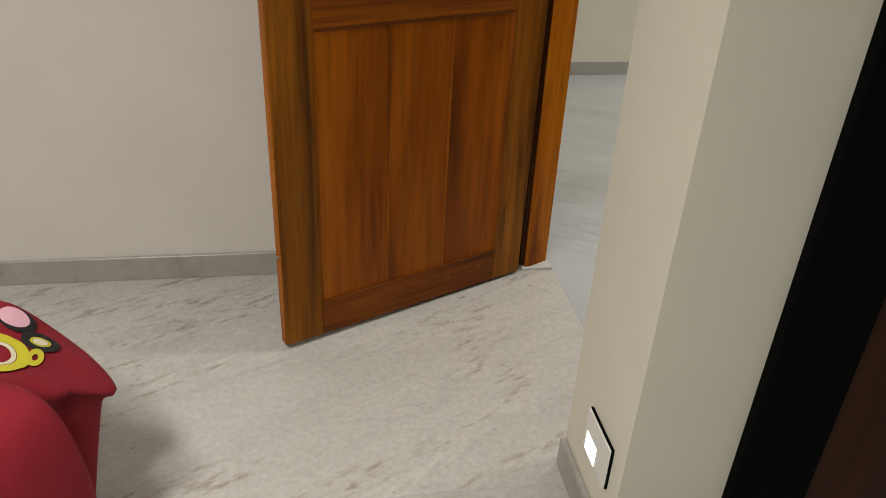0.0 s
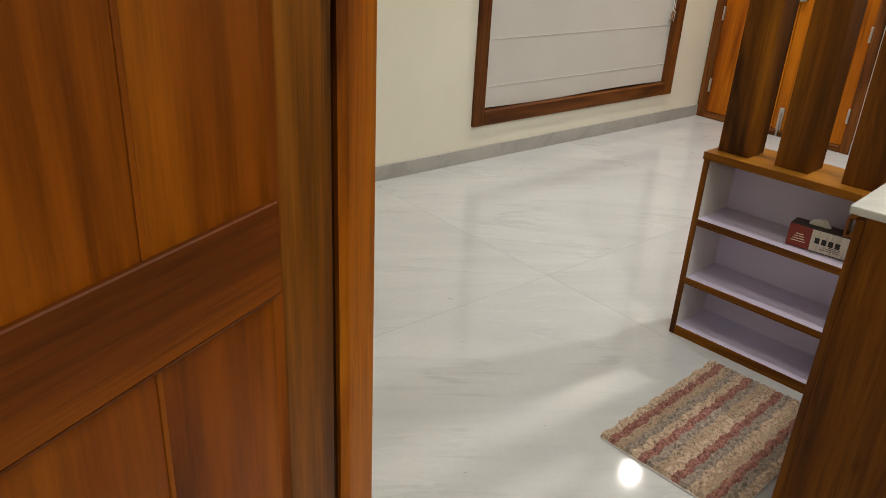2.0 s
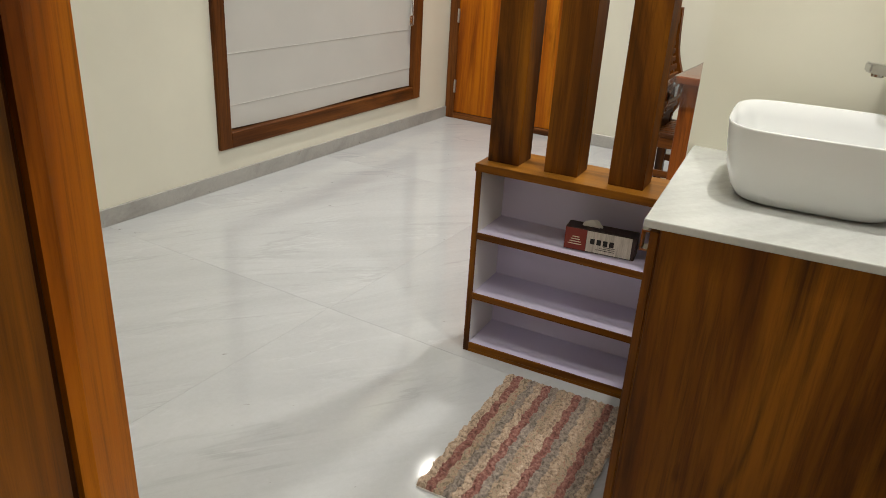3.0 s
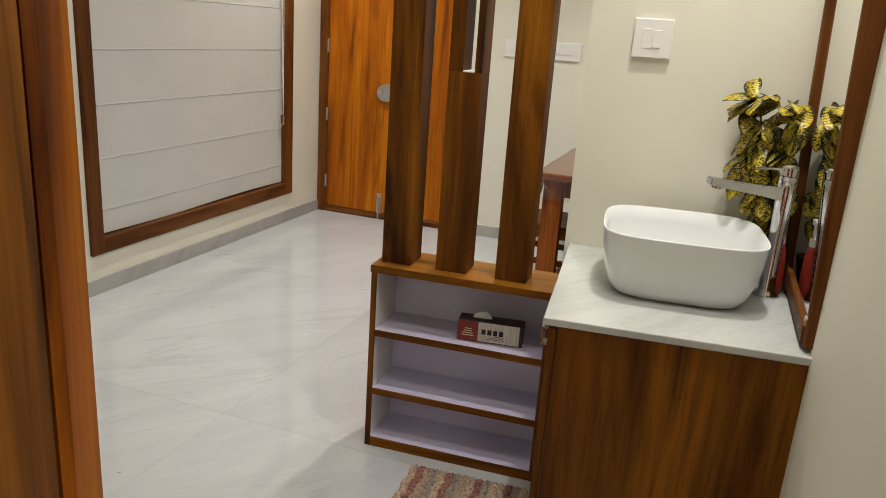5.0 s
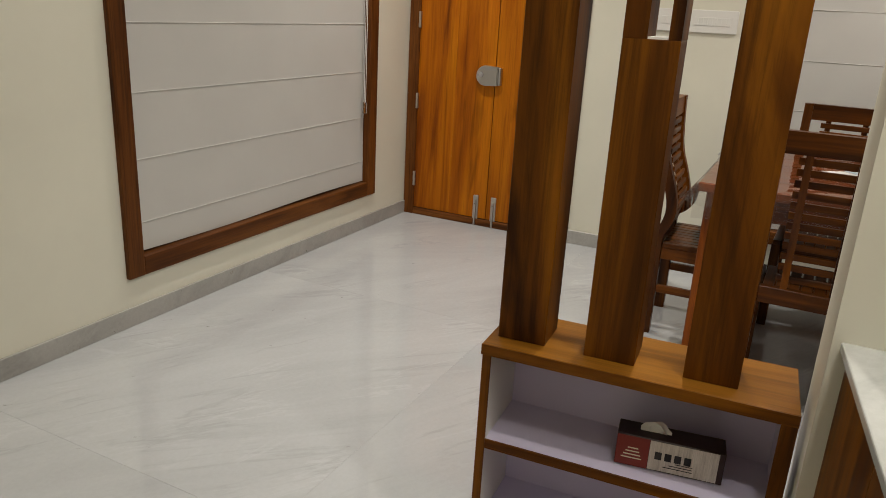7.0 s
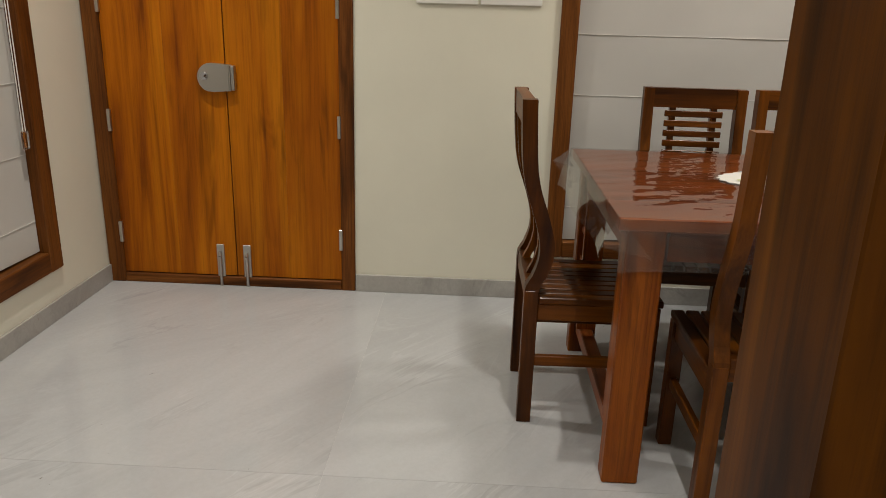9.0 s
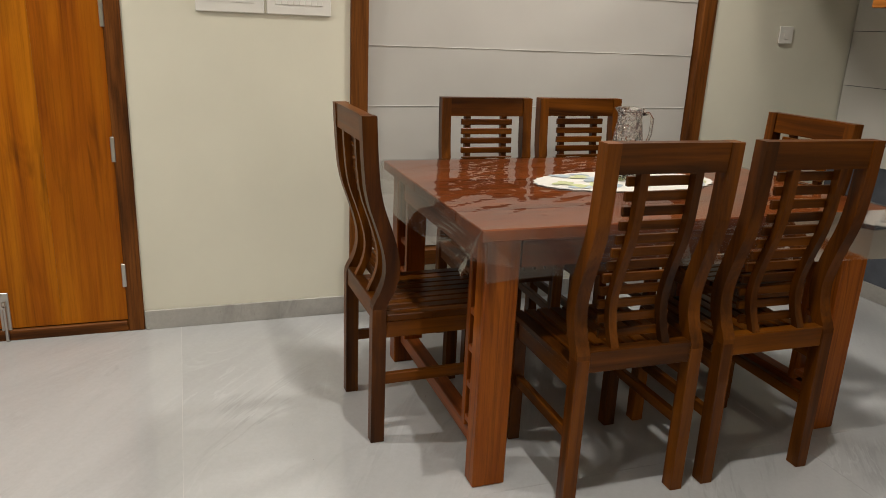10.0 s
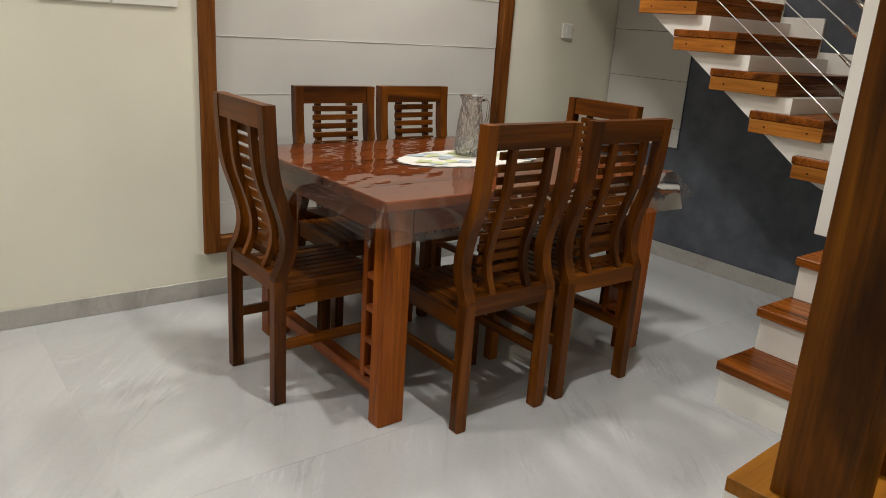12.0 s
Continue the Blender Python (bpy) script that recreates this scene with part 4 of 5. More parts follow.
M_LEAF = leaf_mat()
M_LEAFD = plain("leaf_edge_dark_green", (0.02, 0.045, 0.018), 0.5)
plant = thing("potted_plant", pose(2.528, 1.803, CZ + 0.0008), "artificial croton with yellow-speckled dark leaves", "plant")
bm = bmesh.new()
lathe(bm, [(0.0001, 0), (0.024, 0), (0.031, 0.07), (0.033, 0.075), (0.030, 0.075), (0.028, 0.06), (0.0001, 0.06)], 24)
part("pot", bm, M_BOXDARK, plant, "small dark pot", smooth=True)
bm = bmesh.new()
rng = random.Random(12)
stems = []
for k in range(6):
    a = k * 1.05
    tip = (0.02 * math.cos(a) - 0.025, 0.05 * math.sin(a) + 0.045, 0.36 + 0.10 * rng.random())
    pts = [(0, 0, 0.055), (tip[0] * 0.4, tip[1] * 0.4, 0.2), tip]
    tube(bm, pts, [0.004, 0.003, 0.002], 6)
    stems.append(tip)
part("stems", bm, M_LEAFD, plant)


def leaf_mesh():
    bm = bmesh.new()
    n = 10
    cl, lf, rt = [], [], []
    for i in range(n + 1):
        u = i / n
        w = 0.0285 * math.sin(math.pi * u ** 0.75) ** 0.62 + 0.0006
        zz = -0.022 * u * u + 0.003 * math.sin(5 * u)
        cl.append(bm.verts.new((0.0, 0.085 * u, zz - 0.004)))
        lf.append(bm.verts.new((-w, 0.085 * u, zz + 0.002 * math.sin(9 * u))))
        rt.append(bm.verts.new((w, 0.085 * u, zz + 0.002 * math.cos(8 * u))))
    for i in range(n):
        bm.faces.new((lf[i], cl[i], cl[i + 1], lf[i + 1]))
        bm.faces.new((cl[i], rt[i], rt[i + 1], cl[i + 1]))
    ex = bmesh.ops.extrude_face_region(bm, geom=list(bm.faces))
    bmesh.ops.translate(bm, verts=[g for g in ex["geom"] if isinstance(g, bmesh.types.BMVert)], vec=(0, 0, -0.0012))
    bmesh.ops.recalc_face_normals(bm, faces=bm.faces)
    me = bpy.data.meshes.new("leaf")
    bm.to_mesh(me)
    bm.free()
    me.materials.append(M_LEAF)
    for p in me.polygons:
        p.use_smooth = True
    return me


LEAFM = leaf_mesh()
for k in range(96):
    z = 0.165 + 0.33 * (k / 96) + rng.uniform(-0.02, 0.02)
    px = rng.uniform(-0.055, 0.010)
    py = rng.uniform(-0.012, 0.120 if z > 0.25 else 0.06)
    tilt = rng.uniform(-70, -20) if z < 0.44 else rng.uniform(-30, 15)
    s = rng.uniform(0.70, 0.98)
    # blades reach away from the two walls
    fa = 62 + rng.uniform(-60, 50)
    shared("leaf", LEAFM, plant, pose(px, py, z, tilt, rng.uniform(-30, 30), fa) @ Matrix.Scale(s, 4))

mir = thing("wall_mirror", pose(0, YP, 0.888, -2.2, 0, 0), "leaning wall mirror in a brown wooden frame beside the basin", "mirror")
MX0, MX1, MZ0 = 2.005, 2.564, 0.002
part("glass", box(MX0 + 0.03, MX1 - 0.033, 0.010, 0.014, MZ0 + 0.043, 1.110), M_MIRROR, mir)
part("backing", box(MX0 + 0.022, MX1 - 0.005, 0.001, 0.0095, MZ0 + 0.01, 1.152), M_LAMZ, mir)
part("frame", box(MX0 + 0.010, MX0 + 0.030, -0.042, 0.017, MZ0, 1.162, 0.003), M_FRZ, mir)
part("frame", box(MX1 - 0.030, MX1, 0.001, 0.026, MZ0, 1.162, 0.003), M_FRZ, mir)
part("frame", box(MX0 + 0.0305, MX1 - 0.0305, 0.001, 0.022, MZ0, MZ0 + 0.045, 0.003), M_FRX, mir)
part("frame", box(MX0 + 0.0305, MX1 - 0.0305, 0.001, 0.022, 1.107, 1.162, 0.003), M_FRX, mir)
for sx in (MX0 + 0.02, MX0 + 0.09):
    bm = bmesh.new()
    tube(bm, [(sx, 0.012, MZ0 + 0.075 - 0.6 * (sx - MX0)), (sx, 0.022, MZ0 + 0.075 - 0.6 * (sx - MX0))], 0.006, 10)
    part("stud", bm, M_CHROME, mir)

# ---- dining table ----
TX0, TX1, TY0, TY1, TZ = 4.140, 5.150, 1.385, 2.800, 0.798
table = thing("dining_table", pose(TX0, TY0, 0), "reddish-brown wooden dining table under a clear vinyl cover", "table")
W, Ln = TX1 - TX0, TY1 - TY0
nb = 5
for i in range(nb):
    part("top_plank", box(0.0 + W * i / nb + 0.0005, W * (i + 1) / nb - 0.0005, 0, Ln, TZ - 0.035, TZ - 0.001, 0.003), M_TBY, table)
AP = 0.045
part("apron", box(AP, AP + 0.025, 0.14, Ln - 0.14, TZ - 0.125, TZ - 0.0355), M_TBY, table)
part("apron", box(W - AP - 0.025, W - AP, 0.14, Ln - 0.14, TZ - 0.125, TZ - 0.0355), M_TBY, table)
for ya in (AP, Ln - AP - 0.025):
    part("apron", box(0.135, W - 0.135, ya, ya + 0.025, TZ - 0.125, TZ - 0.0355), M_TBX, table)
LGX, LGY, LIN = 0.066, 0.102, 0.036
for lx in (LIN, W - LIN - LGX):
    for ly in (0.024, Ln - 0.030 - LGY):
        part("leg", box(lx, lx + LGX, ly, ly + LGY, 0, TZ - 0.036, 0.004), M_TBZ, table)
for yc in (0.024 + 0.05, Ln - 0.030 - 0.05):
    part("stretcher", box(LIN + LGX, W - LIN - LGX, yc - 0.025, yc + 0.025, 0.085, 0.135, 0.003), M_TBX, table)
    for lx, s in ((LIN + LGX, 1), (W - LIN - LGX, -1)):
        x0, x1 = sorted((lx + s * 0.062, lx + s * 0.088))
        part("ladder_upright", box(x0, x1, yc - 0.036, yc + 0.036, 0.135, TZ - 0.126, 0.002), M_TBZ, table)
        r0, r1 = sorted((lx, lx + s * 0.062))
        for zr in (0.155, 0.268, 0.384, 0.50):
            part("ladder_rung", box(r0, r1, yc - 0.034, yc + 0.034, zr, zr + 0.022, 0.002), M_TBX, table)


def vinyl_cover():
    own = thing("table_cover", pose(TX0, TY0, TZ), "clear vinyl sheet hanging over the table edges", "table cover")
    rng = random.Random(3)
    ph = [rng.uniform(0, 6) for _ in range(8)]
    o, drop = 0.004, 0.135
    bm = bmesh.new()
    nx, ny = 44, 60
    g = [[bm.verts.new((-o + (W + 2 * o) * i / nx, -o + (Ln + 2 * o) * j / ny, 0.0016 + 0.0016 * (0.5 + 0.5 * math.sin(i * 0.55 + ph[0]) * math.sin(j * 0.37 + ph[1])) + 0.0008 * math.sin(i * 1.7 + j * 0.9))) for i in range(nx + 1)] for j in range(ny + 1)]
    for j in range(ny):
        for i in range(nx):
            bm.faces.new((g[j][i], g[j][i + 1], g[j + 1][i + 1], g[j + 1][i]))
    part("sheet", bm, M_VINYL, own, smooth=True)

    def flap(p0, p1, out, seed):
        bm = bmesh.new()
        n, k = 40, 8
        d = Vector(p1) - Vector(p0)
        rows = []
        for j in range(k + 1):
            v = j / k
            row = []
            for i in range(n + 1):
                u = i / n
                flare = 0.012 + 0.020 * v + 0.010 * v * math.sin(u * 9 + seed) + (0.018 if out[0] < 1 else 0.004) * v * (abs(2 * u - 1) ** 10)
                b = Vector(p0) + d * u + Vector(out) * flare * min(1, v * 3)
                row.append(bm.verts.new((b.x, b.y, 0.002 - (drop + 0.012 * math.sin(u * 5 + seed)) * v)))
            rows.append(row)
        for r0, r1 in zip(rows, rows[1:]):
            for i in range(n):
                bm.faces.new((r0[i], r0[i + 1], r1[i + 1], r1[i]))
        part("flap", bm, M_FLAP if out[1] > 0 else M_FOLD, own, smooth=True)

    flap((-o, -o, 0), (-o, Ln + o, 0), (-1, 0, 0), 1)
    flap((W + o, -o, 0), (W + o, Ln + o, 0), (1, 0, 0), 2)
    flap((-o, Ln + o, 0), (W + o, Ln + o, 0), (0, 1, 0), 3)
    flap((-o, -o, 0), (W + o, -o, 0), (0, -1, 0), 4)
    for cx, cy, sx, sy, out in ((-o, Ln + o, -1, 1, 0.048), (-o, -o, -1, -1, 0.065), (W + o, Ln + o, 1, 1, 0.06)):
        bm = bmesh.new()
        a = bm.verts.new((cx, cy, 0.002))
        low = -0.128 if sy < 0 else -0.10
        b = bm.verts.new((cx + sx * 0.022, cy - sy * 0.09, low))
        c = bm.verts.new((cx + sx * out, cy + sy * out, low + 0.038))
        e = bm.verts.new((cx - sx * 0.09, cy + sy * 0.022, low))
        bm.faces.new((a, b, c)), bm.faces.new((a, c, e))
        part("corner_fold", bm, M_FOLD, own)


vinyl_cover()

# oval mat and jug
dm = thing("table_mat", pose(4.645, 2.06, TZ + 0.004), "oval white lace table mat with a faded flower print", "table mat")
bm = bmesh.new()
n = 96
ctr = bm.verts.new((0, 0, 0.0035))
outer = [bm.verts.new(((0.165 + 0.005 * math.cos(30 * t)) * math.cos(t), (0.345 + 0.006 * math.cos(30 * t)) * math.sin(t), 0.002)) for t in (2 * math.pi * k / n for k in range(n))]
low = [bm.verts.new((v.co.x, v.co.y, 0.0)) for v in outer]
for k in range(n):
    bm.faces.new((ctr, outer[k], outer[(k + 1) % n]))
    bm.faces.new((outer[k], low[k], low[(k + 1) % n], outer[(k + 1) % n]))
part("cloth", bm, M_LINEN, dm)
rng = random.Random(21)
for k in range(30):
    bm = bmesh.new()
    cx, cy = rng.uniform(-0.105, 0.105), rng.uniform(-0.26, 0.26)
    a0 = rng.uniform(0, 6)
    vs = [bm.verts.new((cx + (0.028 + 0.010 * math.sin(3 * t + a0)) * math.cos(t), cy + (0.034 + 0.012 * math.cos(2 * t + a0)) * math.sin(t), 0.0042 + k * 0.00006)) for t in (2 * math.pi * q / 18 for q in range(18))]
    bm.faces.new(vs)
    part("print", bm, M_PRINTG if k % 2 else M_PRINTB, dm)

jug = thing("glass_jug", pose(4.69, 2.04, TZ + 0.0085), "clear patterned glass water jug with a handle", "jug")
bm = bmesh.new()
rings = []
prof = [(0.050, 0.0), (0.056, 0.006), (0.057, 0.03), (0.055, 0.08), (0.050, 0.13), (0.044, 0.18), (0.041, 0.205), (0.043, 0.225), (0.047, 0.245)]
sides = 40
for r, z in prof:
    dim = 0.0022 if 0.02 < z < 0.19 else 0.0
    rings.append([bm.verts.new(((r + dim * (k % 2)) * math.cos(2 * math.pi * k / sides) * (1.0), (r + dim * (k % 2)) * math.sin(2 * math.pi * k / sides) + (0.012 if (z > 0.23 and abs(k - 10) < 3) else 0), z)) for k in range(sides)])
for r, z in [(p[0] - 0.004, p[1]) for p in prof[:0:-1]] + [(0.046, 0.012)]:
    rings.append([bm.verts.new((r * math.cos(2 * math.pi * k / sides), r * math.sin(2 * math.pi * k / sides) + (0.012 if (z > 0.23 and abs(k - 10) < 3) else 0), z)) for k in range(sides)])
for r0, r1 in zip(rings, rings[1:]):
    for k in range(sides):
        bm.faces.new((r0[k], r0[(k + 1) % sides], r1[(k + 1) % sides], r1[k]))
bm.faces.new(rings[0][::-1]), bm.faces.new(rings[-1])
jb = part("body", bm, M_CUTGLASS, jug, smooth=False)
bm = bmesh.new()
tube(bm, [(0, -0.044, 0.222), (0, -0.075, 0.225), (0, -0.092, 0.205), (0, -0.090, 0.15), (0, -0.070, 0.10), (0, -0.056, 0.085)], 0.006, 10)
part("handle", bm, M_GLASS, jug, smooth=True)
bm = bmesh.new()
lathe(bm, [(0.0001, 0.250), (0.036, 0.247), (0.038, 0.236), (0.034, 0.232), (0.0001, 0.230)], 32)
part("lid", bm, M_GLASS, jug, smooth=True)


# ---- dining chairs ----
def back_d(z):
    # how far the back stands behind its feet at height z
    zs = [0.36, 0.44, 0.475, 0.51, 0.56, 0.61, 0.66, 0.72, 0.78, 0.84, 0.93, 1.05, 1.15]
    ds = [0.0, 0.0, -0.003, -0.022, -0.037, -0.038, -0.027, -0.008, 0.013, 0.026, 0.034, 0.040, 0.043]
    k = max(1, min(len(zs) - 3, sum(1 for a in zs if a <= z) - 1))
    t = (z - zs[k]) / (zs[k + 1] - zs[k])
    p0, p1, p2, p3 = ds[k - 1:k + 3]
    return 0.5 * (2 * p1 + (p2 - p0) * t + (2 * p0 - 5 * p1 + 4 * p2 - p3) * t * t + (3 * p1 - p0 - 3 * p2 + p3) * t ** 3)


def strip(x0, x1, z0, z1, thick, off=0.0, n=20):
    # an upright bar that follows the curve of the back; +y is towards the sitter
    bm = bmesh.new()
    rings = []
    for i in range(n + 1):
        z = z0 + (z1 - z0) * i / n
        yb = -back_d(z) + off
        rings.append([bm.verts.new(p) for p in ((x0, yb, z), (x1, yb, z), (x1, yb + thick, z), (x0, yb + thick, z))])
    for r0, r1 in zip(rings, rings[1:]):
        for k in range(4):
            bm.faces.new((r0[k], r0[(k + 1) % 4], r1[(k + 1) % 4], r1[k]))
    bm.faces.new(rings[0][::-1]), bm.faces.new(rings[-1])
    return bm


def chair():
    own = thing("dining_chair", pose(0, 0, 0), "dark brown wooden dining chair with a curved slatted back", "chair", "chairs round the dining table")
    HW, PW, PT = 0.199, 0.040, 0.045
    for s in (-1, 1):
        x0, x1 = sorted((s * HW, s * (HW - PW)))
        part("back_leg", box(x0, x1, 0.0, PT, 0.0, 0.4605, 0.002), M_CHZ, own)
        part("back_post", strip(x0 + 0.0004, x1 - 0.0004, 0.455, 1.045, PT, 0.0, 34), M_CHZ, own)
        part("front_leg", box(x0, x1, 0.385, 0.427, 0.0, 0.415, 0.002), M_CHZ, own)
        part("side_rail", box(x0 + 0.008, x1 - 0.008, PT, 0.385, 0.36, 0.415, 0.002), M_CHY, own)
        part("side_stretcher", box(x0 + 0.010, x1 - 0.010, PT, 0.385, 0.20, 0.235, 0.002), M_CHY, own)
    part("top_rail", strip(-HW + PW, HW - PW, 0.968, 1.045, 0.036, 0.003, 4), M_CHX, own)
    part("bottom_rail", box(-HW + PW, HW - PW, 0.004, 0.040, 0.42, 0.482, 0.002), M_CHX, own)
    part("front_rail", box(-HW + PW, HW - PW, 0.392, 0.418, 0.36, 0.415, 0.002), M_CHX, own)
    for x in (-0.092, 0.068):
        part("inner_upright", strip(x, x + 0.024, 0.470, 0.975, 0.024, 0.004), M_CHZ, own)
    for i in range(12):
        z = 0.497 + i * 0.0395
        yb = -back_d(z + 0.012) + 0.0285
        part("back_slat", box(-0.112, 0.112, yb, yb + 0.012, z, z + 0.025, 0.0015), M_CHX, own)
    for i in range(9):
        x = -0.198 + i * 0.0445
        part("seat_slat", box(x, x + 0.038, 0.047, 0.435, 0.4155, 0.438, 0.003), M_CHY, own)
    return own


ch = chair()
ch.matrix_world = pose(4.688, 3.003, 0, 0, 0, 180 + 1)
copy_thing(ch, pose(4.008, 2.363, 0, 0, 0, -90 - 0.5))
copy_thing(ch, pose(4.007, 1.893, 0, 0, 0, -90 - 1))
LOW = Matrix.Diagonal((1, 1, 0.975, 1))     # the far chairs stand a little lower
copy_thing(ch, pose(5.325, 2.315, 0, 0, 0, 90 - 2) @ LOW)
copy_thing(ch, pose(5.34, 1.868, 0, 0, 0, 90) @ LOW)
copy_thing(ch, pose(4.675, 1.255, 0, 0, 0, 4) @ LOW)

# ---- staircase ----
stair = thing("staircase", pose(0, 0, 0), "cantilevered staircase with polished wooden treads and white risers", "staircase", kind="structure")
SX = 3.69
lower = [(1.58, 0.178), (1.36, 0.352), (1.135, 0.526)]
for i, (yf, z) in enumerate(lower):
    part("riser_block", box(2.95, SX - 0.012, 0.90, yf - 0.02, (0 if i == 0 else lower[i - 1][1] + 0.0005), z - 0.0355), M_WHITE, stair, "white painted step")
    part("tread", box(2.94, SX, (lower[i + 1][0] - 0.03 if i < 2 else 0.90), yf, z - 0.035, z, 0.003), M_TREADX, stair)
part("landing_block", box(2.95, SX - 0.06, YC, 0.88, 0.0, 0.665), M_WHITE, stair, "white painted landing")
part("landing_tread", box(2.94, SX - 0.02, YC + 0.001, 0.90, 0.666, 0.705, 0.003), M_TREADX, stair)
for k in range(9):
    xr, z = 3.915 + 0.232 * k, 0.878 + 0.1635 * k
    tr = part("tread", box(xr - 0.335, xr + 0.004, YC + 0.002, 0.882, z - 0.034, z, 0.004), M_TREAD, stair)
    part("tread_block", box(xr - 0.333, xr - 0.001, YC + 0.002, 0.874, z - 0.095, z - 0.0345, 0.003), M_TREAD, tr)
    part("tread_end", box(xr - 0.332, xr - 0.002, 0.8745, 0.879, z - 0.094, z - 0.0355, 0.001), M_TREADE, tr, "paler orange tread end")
    for xp in (xr - 0.27, xr - 0.075):
        bm = bmesh.new()
        tube(bm, [(xp, 0.8785, z - 0.064), (xp, 0.8802, z - 0.064)], 0.0045, 8)
        part("dowel", bm, M_DOORDARK, tr, "dark dowel end")
for k in range(1, 9):
    xa, xb = 3.915 + 0.232 * (k - 1), 3.915 + 0.232 * k
    za, zb = 0.878 + 0.1635 * (k - 1), 0.878 + 0.1635 * k
    bm = bmesh.new()
    prism(bm, [(xa + 0.0005, za - 0.055), (xb - 0.055, zb - 0.0955), (xa - 0.16, zb - 0.0955), (xa - 0.16, za + 0.0005), (xa + 0.0005, za + 0.0005)], "y", YC + 0.001, 0.84)
    part("step_web", bm, M_WHITE, stair, "white painted underside of a step")
bm = bmesh.new()
prism(bm, [(3.70, 0.72), (3.915 - 0.06, 0.782), (3.70, 0.782)], "y", YC + 0.001, 0.84)
part("step_web", bm, M_WHITE, stair, "white painted underside of a step")
bm = bmesh.new()
top = []
for k in range(9):
    xn, z = 3.915 + 0.232 * k - 0.335, 0.878 + 0.1635 * k
    top += [(xn, z + 0.10), (xn + 0.232, z + 0.10)]
prism(bm, [(top[0][0], 0.80), (top[-1][0], 0.80 + 0.1635 * 8)] + top[::-1], "y", YC + 0.0006, YC + 0.014)
part("wall_string", bm, M_WHITE, stair, "white stepped skirting on the grey wall")
part("newel", box(3.675, 3.735, 0.88, 0.935, 0.585, 1.95, 0.003), M_WHITE, stair, "white rail post")
for i, z in enumerate((1.03, 1.14, 1.26, 1.37, 1.48)):
    bm = bmesh.new()
    x1 = 5.60
    tube(bm, [(3.735, 0.904, z), (x1, 0.904, z + (x1 - 3.735) * 0.72)], 0.0028, 8)
    cbl = part("cable", bm, M_STEEL, stair, "thin steel rail cable")
    bm = bmesh.new()
    d = Vector((1, 0, 0.72)).normalized()
    p = Vector((3.735, 0.904, z))
    tube(bm, [p, p + d * 0.03, p + d * 0.035, p + d * 0.08], [0.011, 0.011, 0.0085, 0.006], 12)
    part("fitting", bm, M_CHROME, cbl)
part("rail_post", box(5.56, 5.60, 0.885, 0.925, 2.15, CEIL, 0.003), M_WHITE, stair)

# ---- bedroom things ----
BC = pose(-0.145, 1.63, 0)
bed = thing("bed", BC, "low bed with a pale mattress under a red blanket", "bed")
part("frame", box(-1.95, -0.22, -1.9, -0.11, 0.0, 0.26, 0.01), M_LAMZ, bed)
part("mattress", box(-1.95, -0.18, -1.9, -0.07, 0.26, 0.455, 0.03, 3), M_LINEN, bed)

# how the blanket falls, by the direction from a point near the bed's corner: (reach, height) down to the hem
FALL = [(-180, (0, 0.505), (0.3, 0.505), (0.6, 0.505), (0.8, 0.505), (0.9, 0.505)),
        (-90, (0, 0.505), (0.3, 0.505), (0.55, 0.50), (0.60, 0.30), (0.60, 0.10)),
        (-42, (0, 0.505), (0.22, 0.50), (0.30, 0.45), (0.33, 0.28), (0.31, 0.07)),
        (-16, (0, 0.505), (0.20, 0.495), (0.285, 0.45), (0.315, 0.28), (0.29, 0.07)),
        (-2, (0, 0.505), (0.14, 0.49), (0.20, 0.45), (0.205, 0.30), (0.20, 0.09)),
        (9, (0, 0.505), (0.16, 0.475), (0.255, 0.415), (0.215, 0.385), (0.19, 0.10)),
        (19, (0, 0.505), (0.15, 0.478), (0.322, 0.356), (0.300, 0.325), (0.25, 0.10)),
        (38, (0, 0.505), (0.15, 0.485), (0.30, 0.385), (0.31, 0.30), (0.26, 0.09)),
        (66, (0, 0.505), (0.19, 0.500), (0.265, 0.470), (0.30, 0.30), (0.30, 0.08)),
        (120, (0, 0.505), (0.24, 0.505), (0.40, 0.49), (0.42, 0.30), (0.42, 0.08)),
        (180, (0, 0.505), (0.3, 0.505), (0.6, 0.505), (0.8, 0.505), (0.9, 0.505))]


def drape_polar(deg, s):
    i = max(k for k in range(len(FALL) - 1) if FALL[k][0] <= deg)
    f = (deg - FALL[i][0]) / (FALL[i + 1][0] - FALL[i][0])
    f = f * f * (3 - 2 * f)
    pts = [((1 - f) * p[0] + f * q[0], (1 - f) * p[1] + f * q[1]) for p, q in zip(FALL[i][1:], FALL[i + 1][1:])]
    k = min(3, int(s * 4))
    t = s * 4 - k
    p0, p1, p2, p3 = pts[max(0, k - 1)], pts[k], pts[k + 1], pts[min(4, k + 2)]
    r, z = (0.5 * (2 * b1 + (c - a) * t + (2 * a - 5 * b1 + 4 * c - d) * t * t + (3 * b1 - a - 3 * c + d) * t ** 3) for a, b1, c, d in zip(p0, p1, p2, p3))
    r += 0.008 * s * math.sin(deg * 0.21) * max(0, s - 0.5)
    a = radians(deg)
    return Vector((-0.30 + r * math.cos(a), -0.10 + r * math.sin(a), z + 0.003 * math.sin(17 * r + deg * 0.09)))


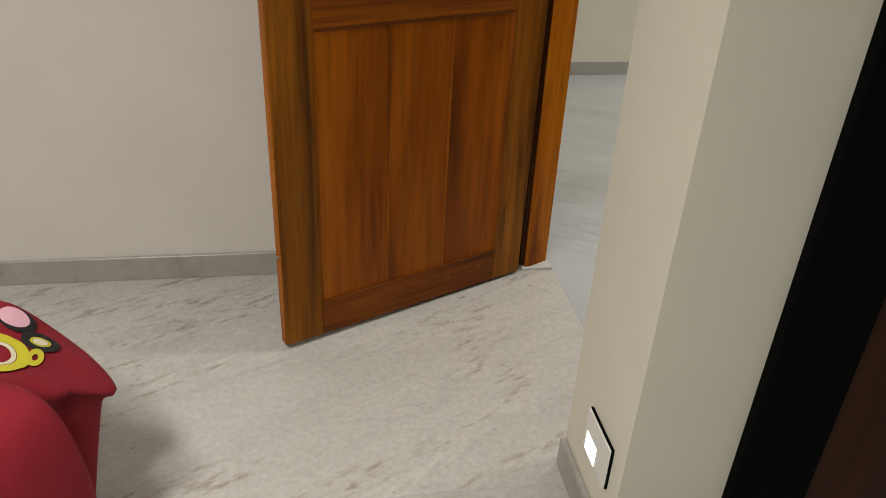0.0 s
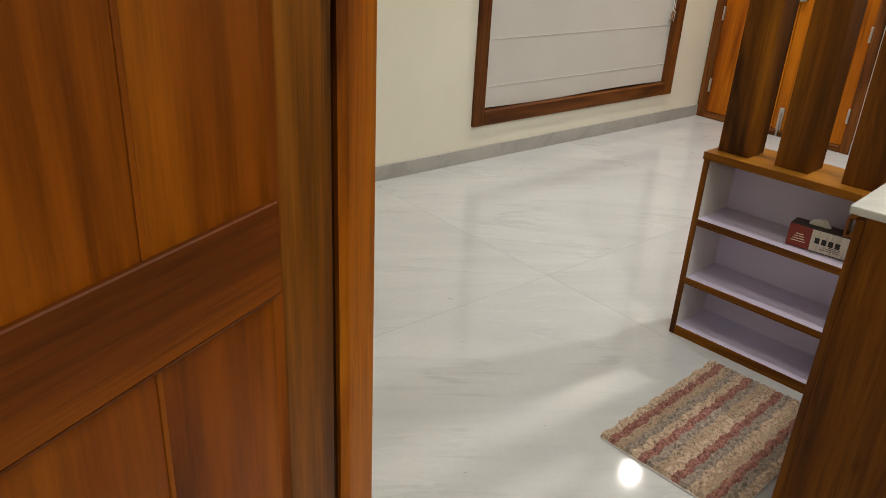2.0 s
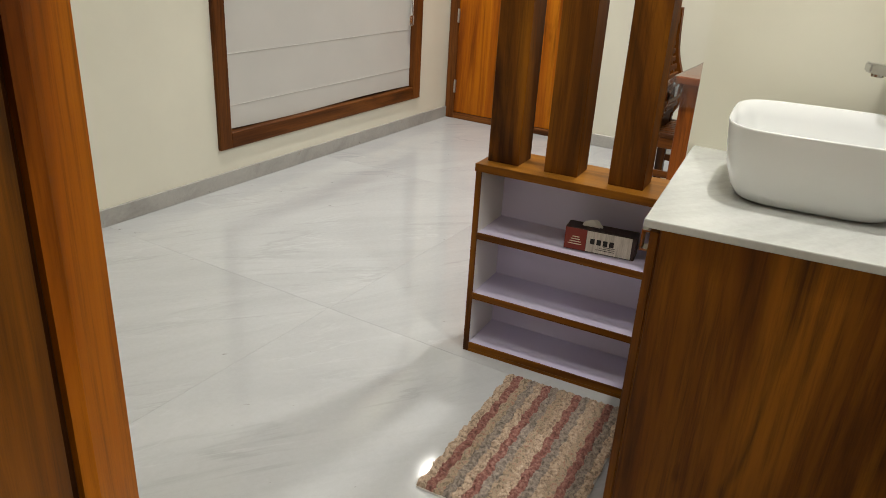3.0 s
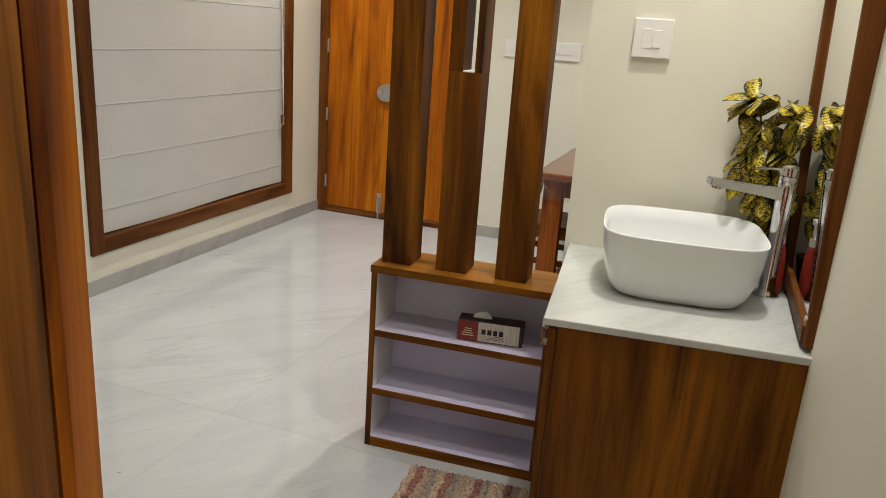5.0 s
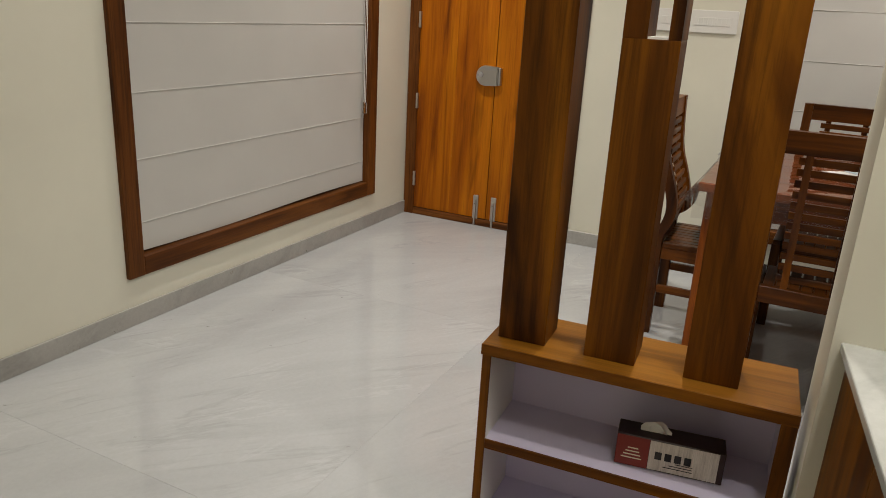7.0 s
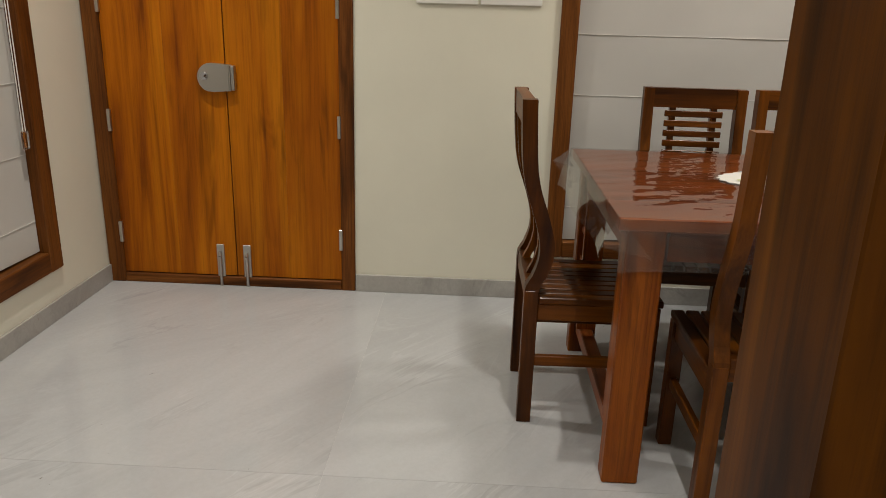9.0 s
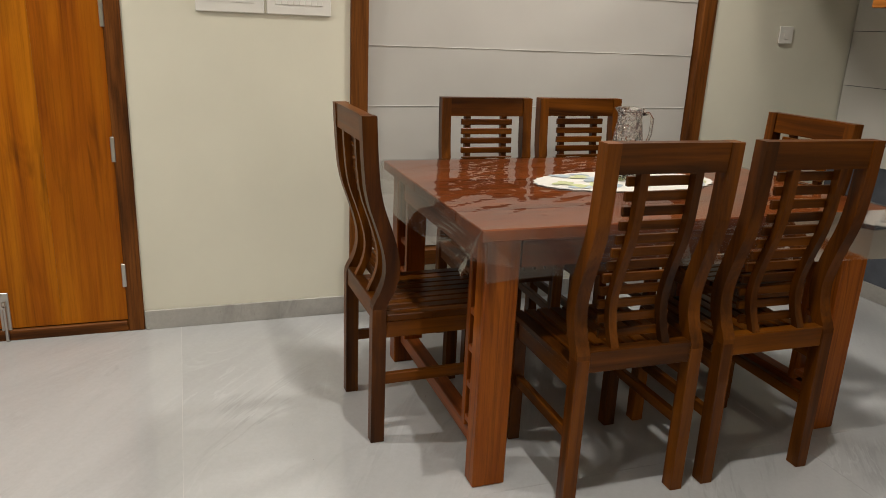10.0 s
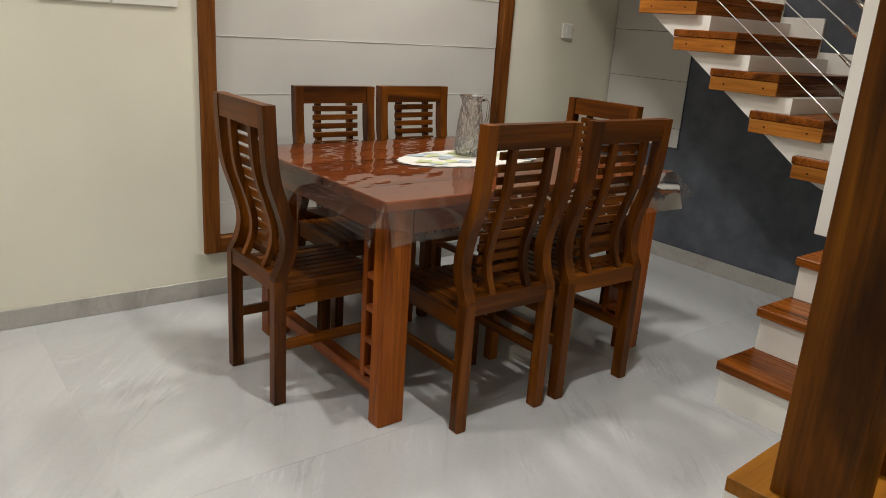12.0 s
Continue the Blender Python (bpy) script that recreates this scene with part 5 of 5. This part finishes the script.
def drape(x, y):
    # the spot on the upper side of the blanket over a place on the plan
    deg, reach = math.degrees(math.atan2(y + 0.10, x + 0.30)), math.hypot(x + 0.30, y + 0.10)
    lo, hi = 0.0, 0.5
    for _ in range(24):
        mid = (lo + hi) / 2
        q = drape_polar(deg, mid)
        if math.hypot(q.x + 0.30, q.y + 0.10) < reach:
            lo = mid
        else:
            hi = mid
    return drape_polar(deg, lo)


def blanket():
    bm = bmesh.new()
    n, k = 144, 36
    ctr = bm.verts.new((-0.30, -0.10, 0.505))
    g = [[bm.verts.new(drape_polar(-180 + 360 * i / n, j / k)) for i in range(n)] for j in range(1, k + 1)]
    for i in range(n):
        bm.faces.new((ctr, g[0][i], g[0][(i + 1) % n]))
    for j in range(k - 1):
        for i in range(n):
            bm.faces.new((g[j][i], g[j + 1][i], g[j + 1][(i + 1) % n], g[j][(i + 1) % n]))
    bm.normal_update()
    ex = bmesh.ops.extrude_face_region(bm, geom=list(bm.faces))
    for q in ex["geom"]:
        if isinstance(q, bmesh.types.BMVert):
            q.co += q.normal * 0.005
    return bm


bl = thing("blanket", BC, "red fleece blanket with yellow, pink and black ring prints", "blanket")
part("cloth", blanket(), M_RED, bl, smooth=True)


def print_spot(cx, cy, rx, ry, material, lift, r_in=0.0):
    bm = bmesh.new()
    n = 28
    a = [bm.verts.new(drape(cx + rx * math.cos(t), cy + ry * math.sin(t)) + Vector((0.004, 0.004, 0.007 + lift))) for t in (2 * math.pi * k / n for k in range(n))]
    b = [bm.verts.new(drape(cx + rx * r_in * math.cos(t), cy + ry * r_in * math.sin(t)) + Vector((0.004, 0.004, 0.007 + lift))) for t in (2 * math.pi * k / n for k in range(n))]
    for k in range(n):
        bm.faces.new((a[k], a[(k + 1) % n], b[(k + 1) % n], b[k]))
    part("print", bm, material, bl)


print_spot(-0.118, 0.040, 0.030, 0.030, M_BLK, 0.0004, 0.55)
print_spot(-0.118, 0.040, 0.0165, 0.0165, M_YEL, 0.0005, 0.75)
print_spot(-0.118, 0.040, 0.012, 0.012, M_CREAMP, 0.0006, 0.02)
print_spot(-0.165, 0.075, 0.030, 0.032, M_BLK, 0.0002, 0.02)
print_spot(-0.170, 0.078, 0.024, 0.026, M_PINK, 0.0006, 0.02)
print_spot(-0.165, -0.035, 0.050, 0.060, M_YEL, 0.0004, 0.62)
print_spot(-0.165, -0.035, 0.030, 0.036, M_CREAMP, 0.0006, 0.75)
print_spot(-0.112, -0.010, 0.012, 0.026, M_YEL, 0.0005, 0.35)

dd = thing("door_3", pose(0, 0, 0), "dark brown door in a black frame beside the wall stub", "door", kind="structure")
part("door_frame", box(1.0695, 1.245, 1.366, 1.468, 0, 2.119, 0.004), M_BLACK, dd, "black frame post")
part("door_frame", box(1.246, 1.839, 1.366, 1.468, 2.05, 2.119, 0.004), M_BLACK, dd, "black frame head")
part("door_leaf", box(1.246, 1.839, 1.40, 1.44, 0.01, 2.049, 0.002), M_DOORDARK, dd, "dark brown leaf")

# ---- floor slabs, last ----
XJ = [-2.6, 1.07, 2.57, 4.14, 5.71, 5.85]
YJ = [-1.9, -0.35, 1.62, 3.57, 5.15]
for x0, x1 in zip(XJ, XJ[1:]):
    for y0, y1 in zip(YJ, YJ[1:]):
        part("slab", box(x0 + 0.0005, x1 - 0.0005, y0 + 0.0005, y1 - 0.0005, -0.0035, 0.0), M_FLOORB if x1 < 1.1 else M_FLOOR, floor)
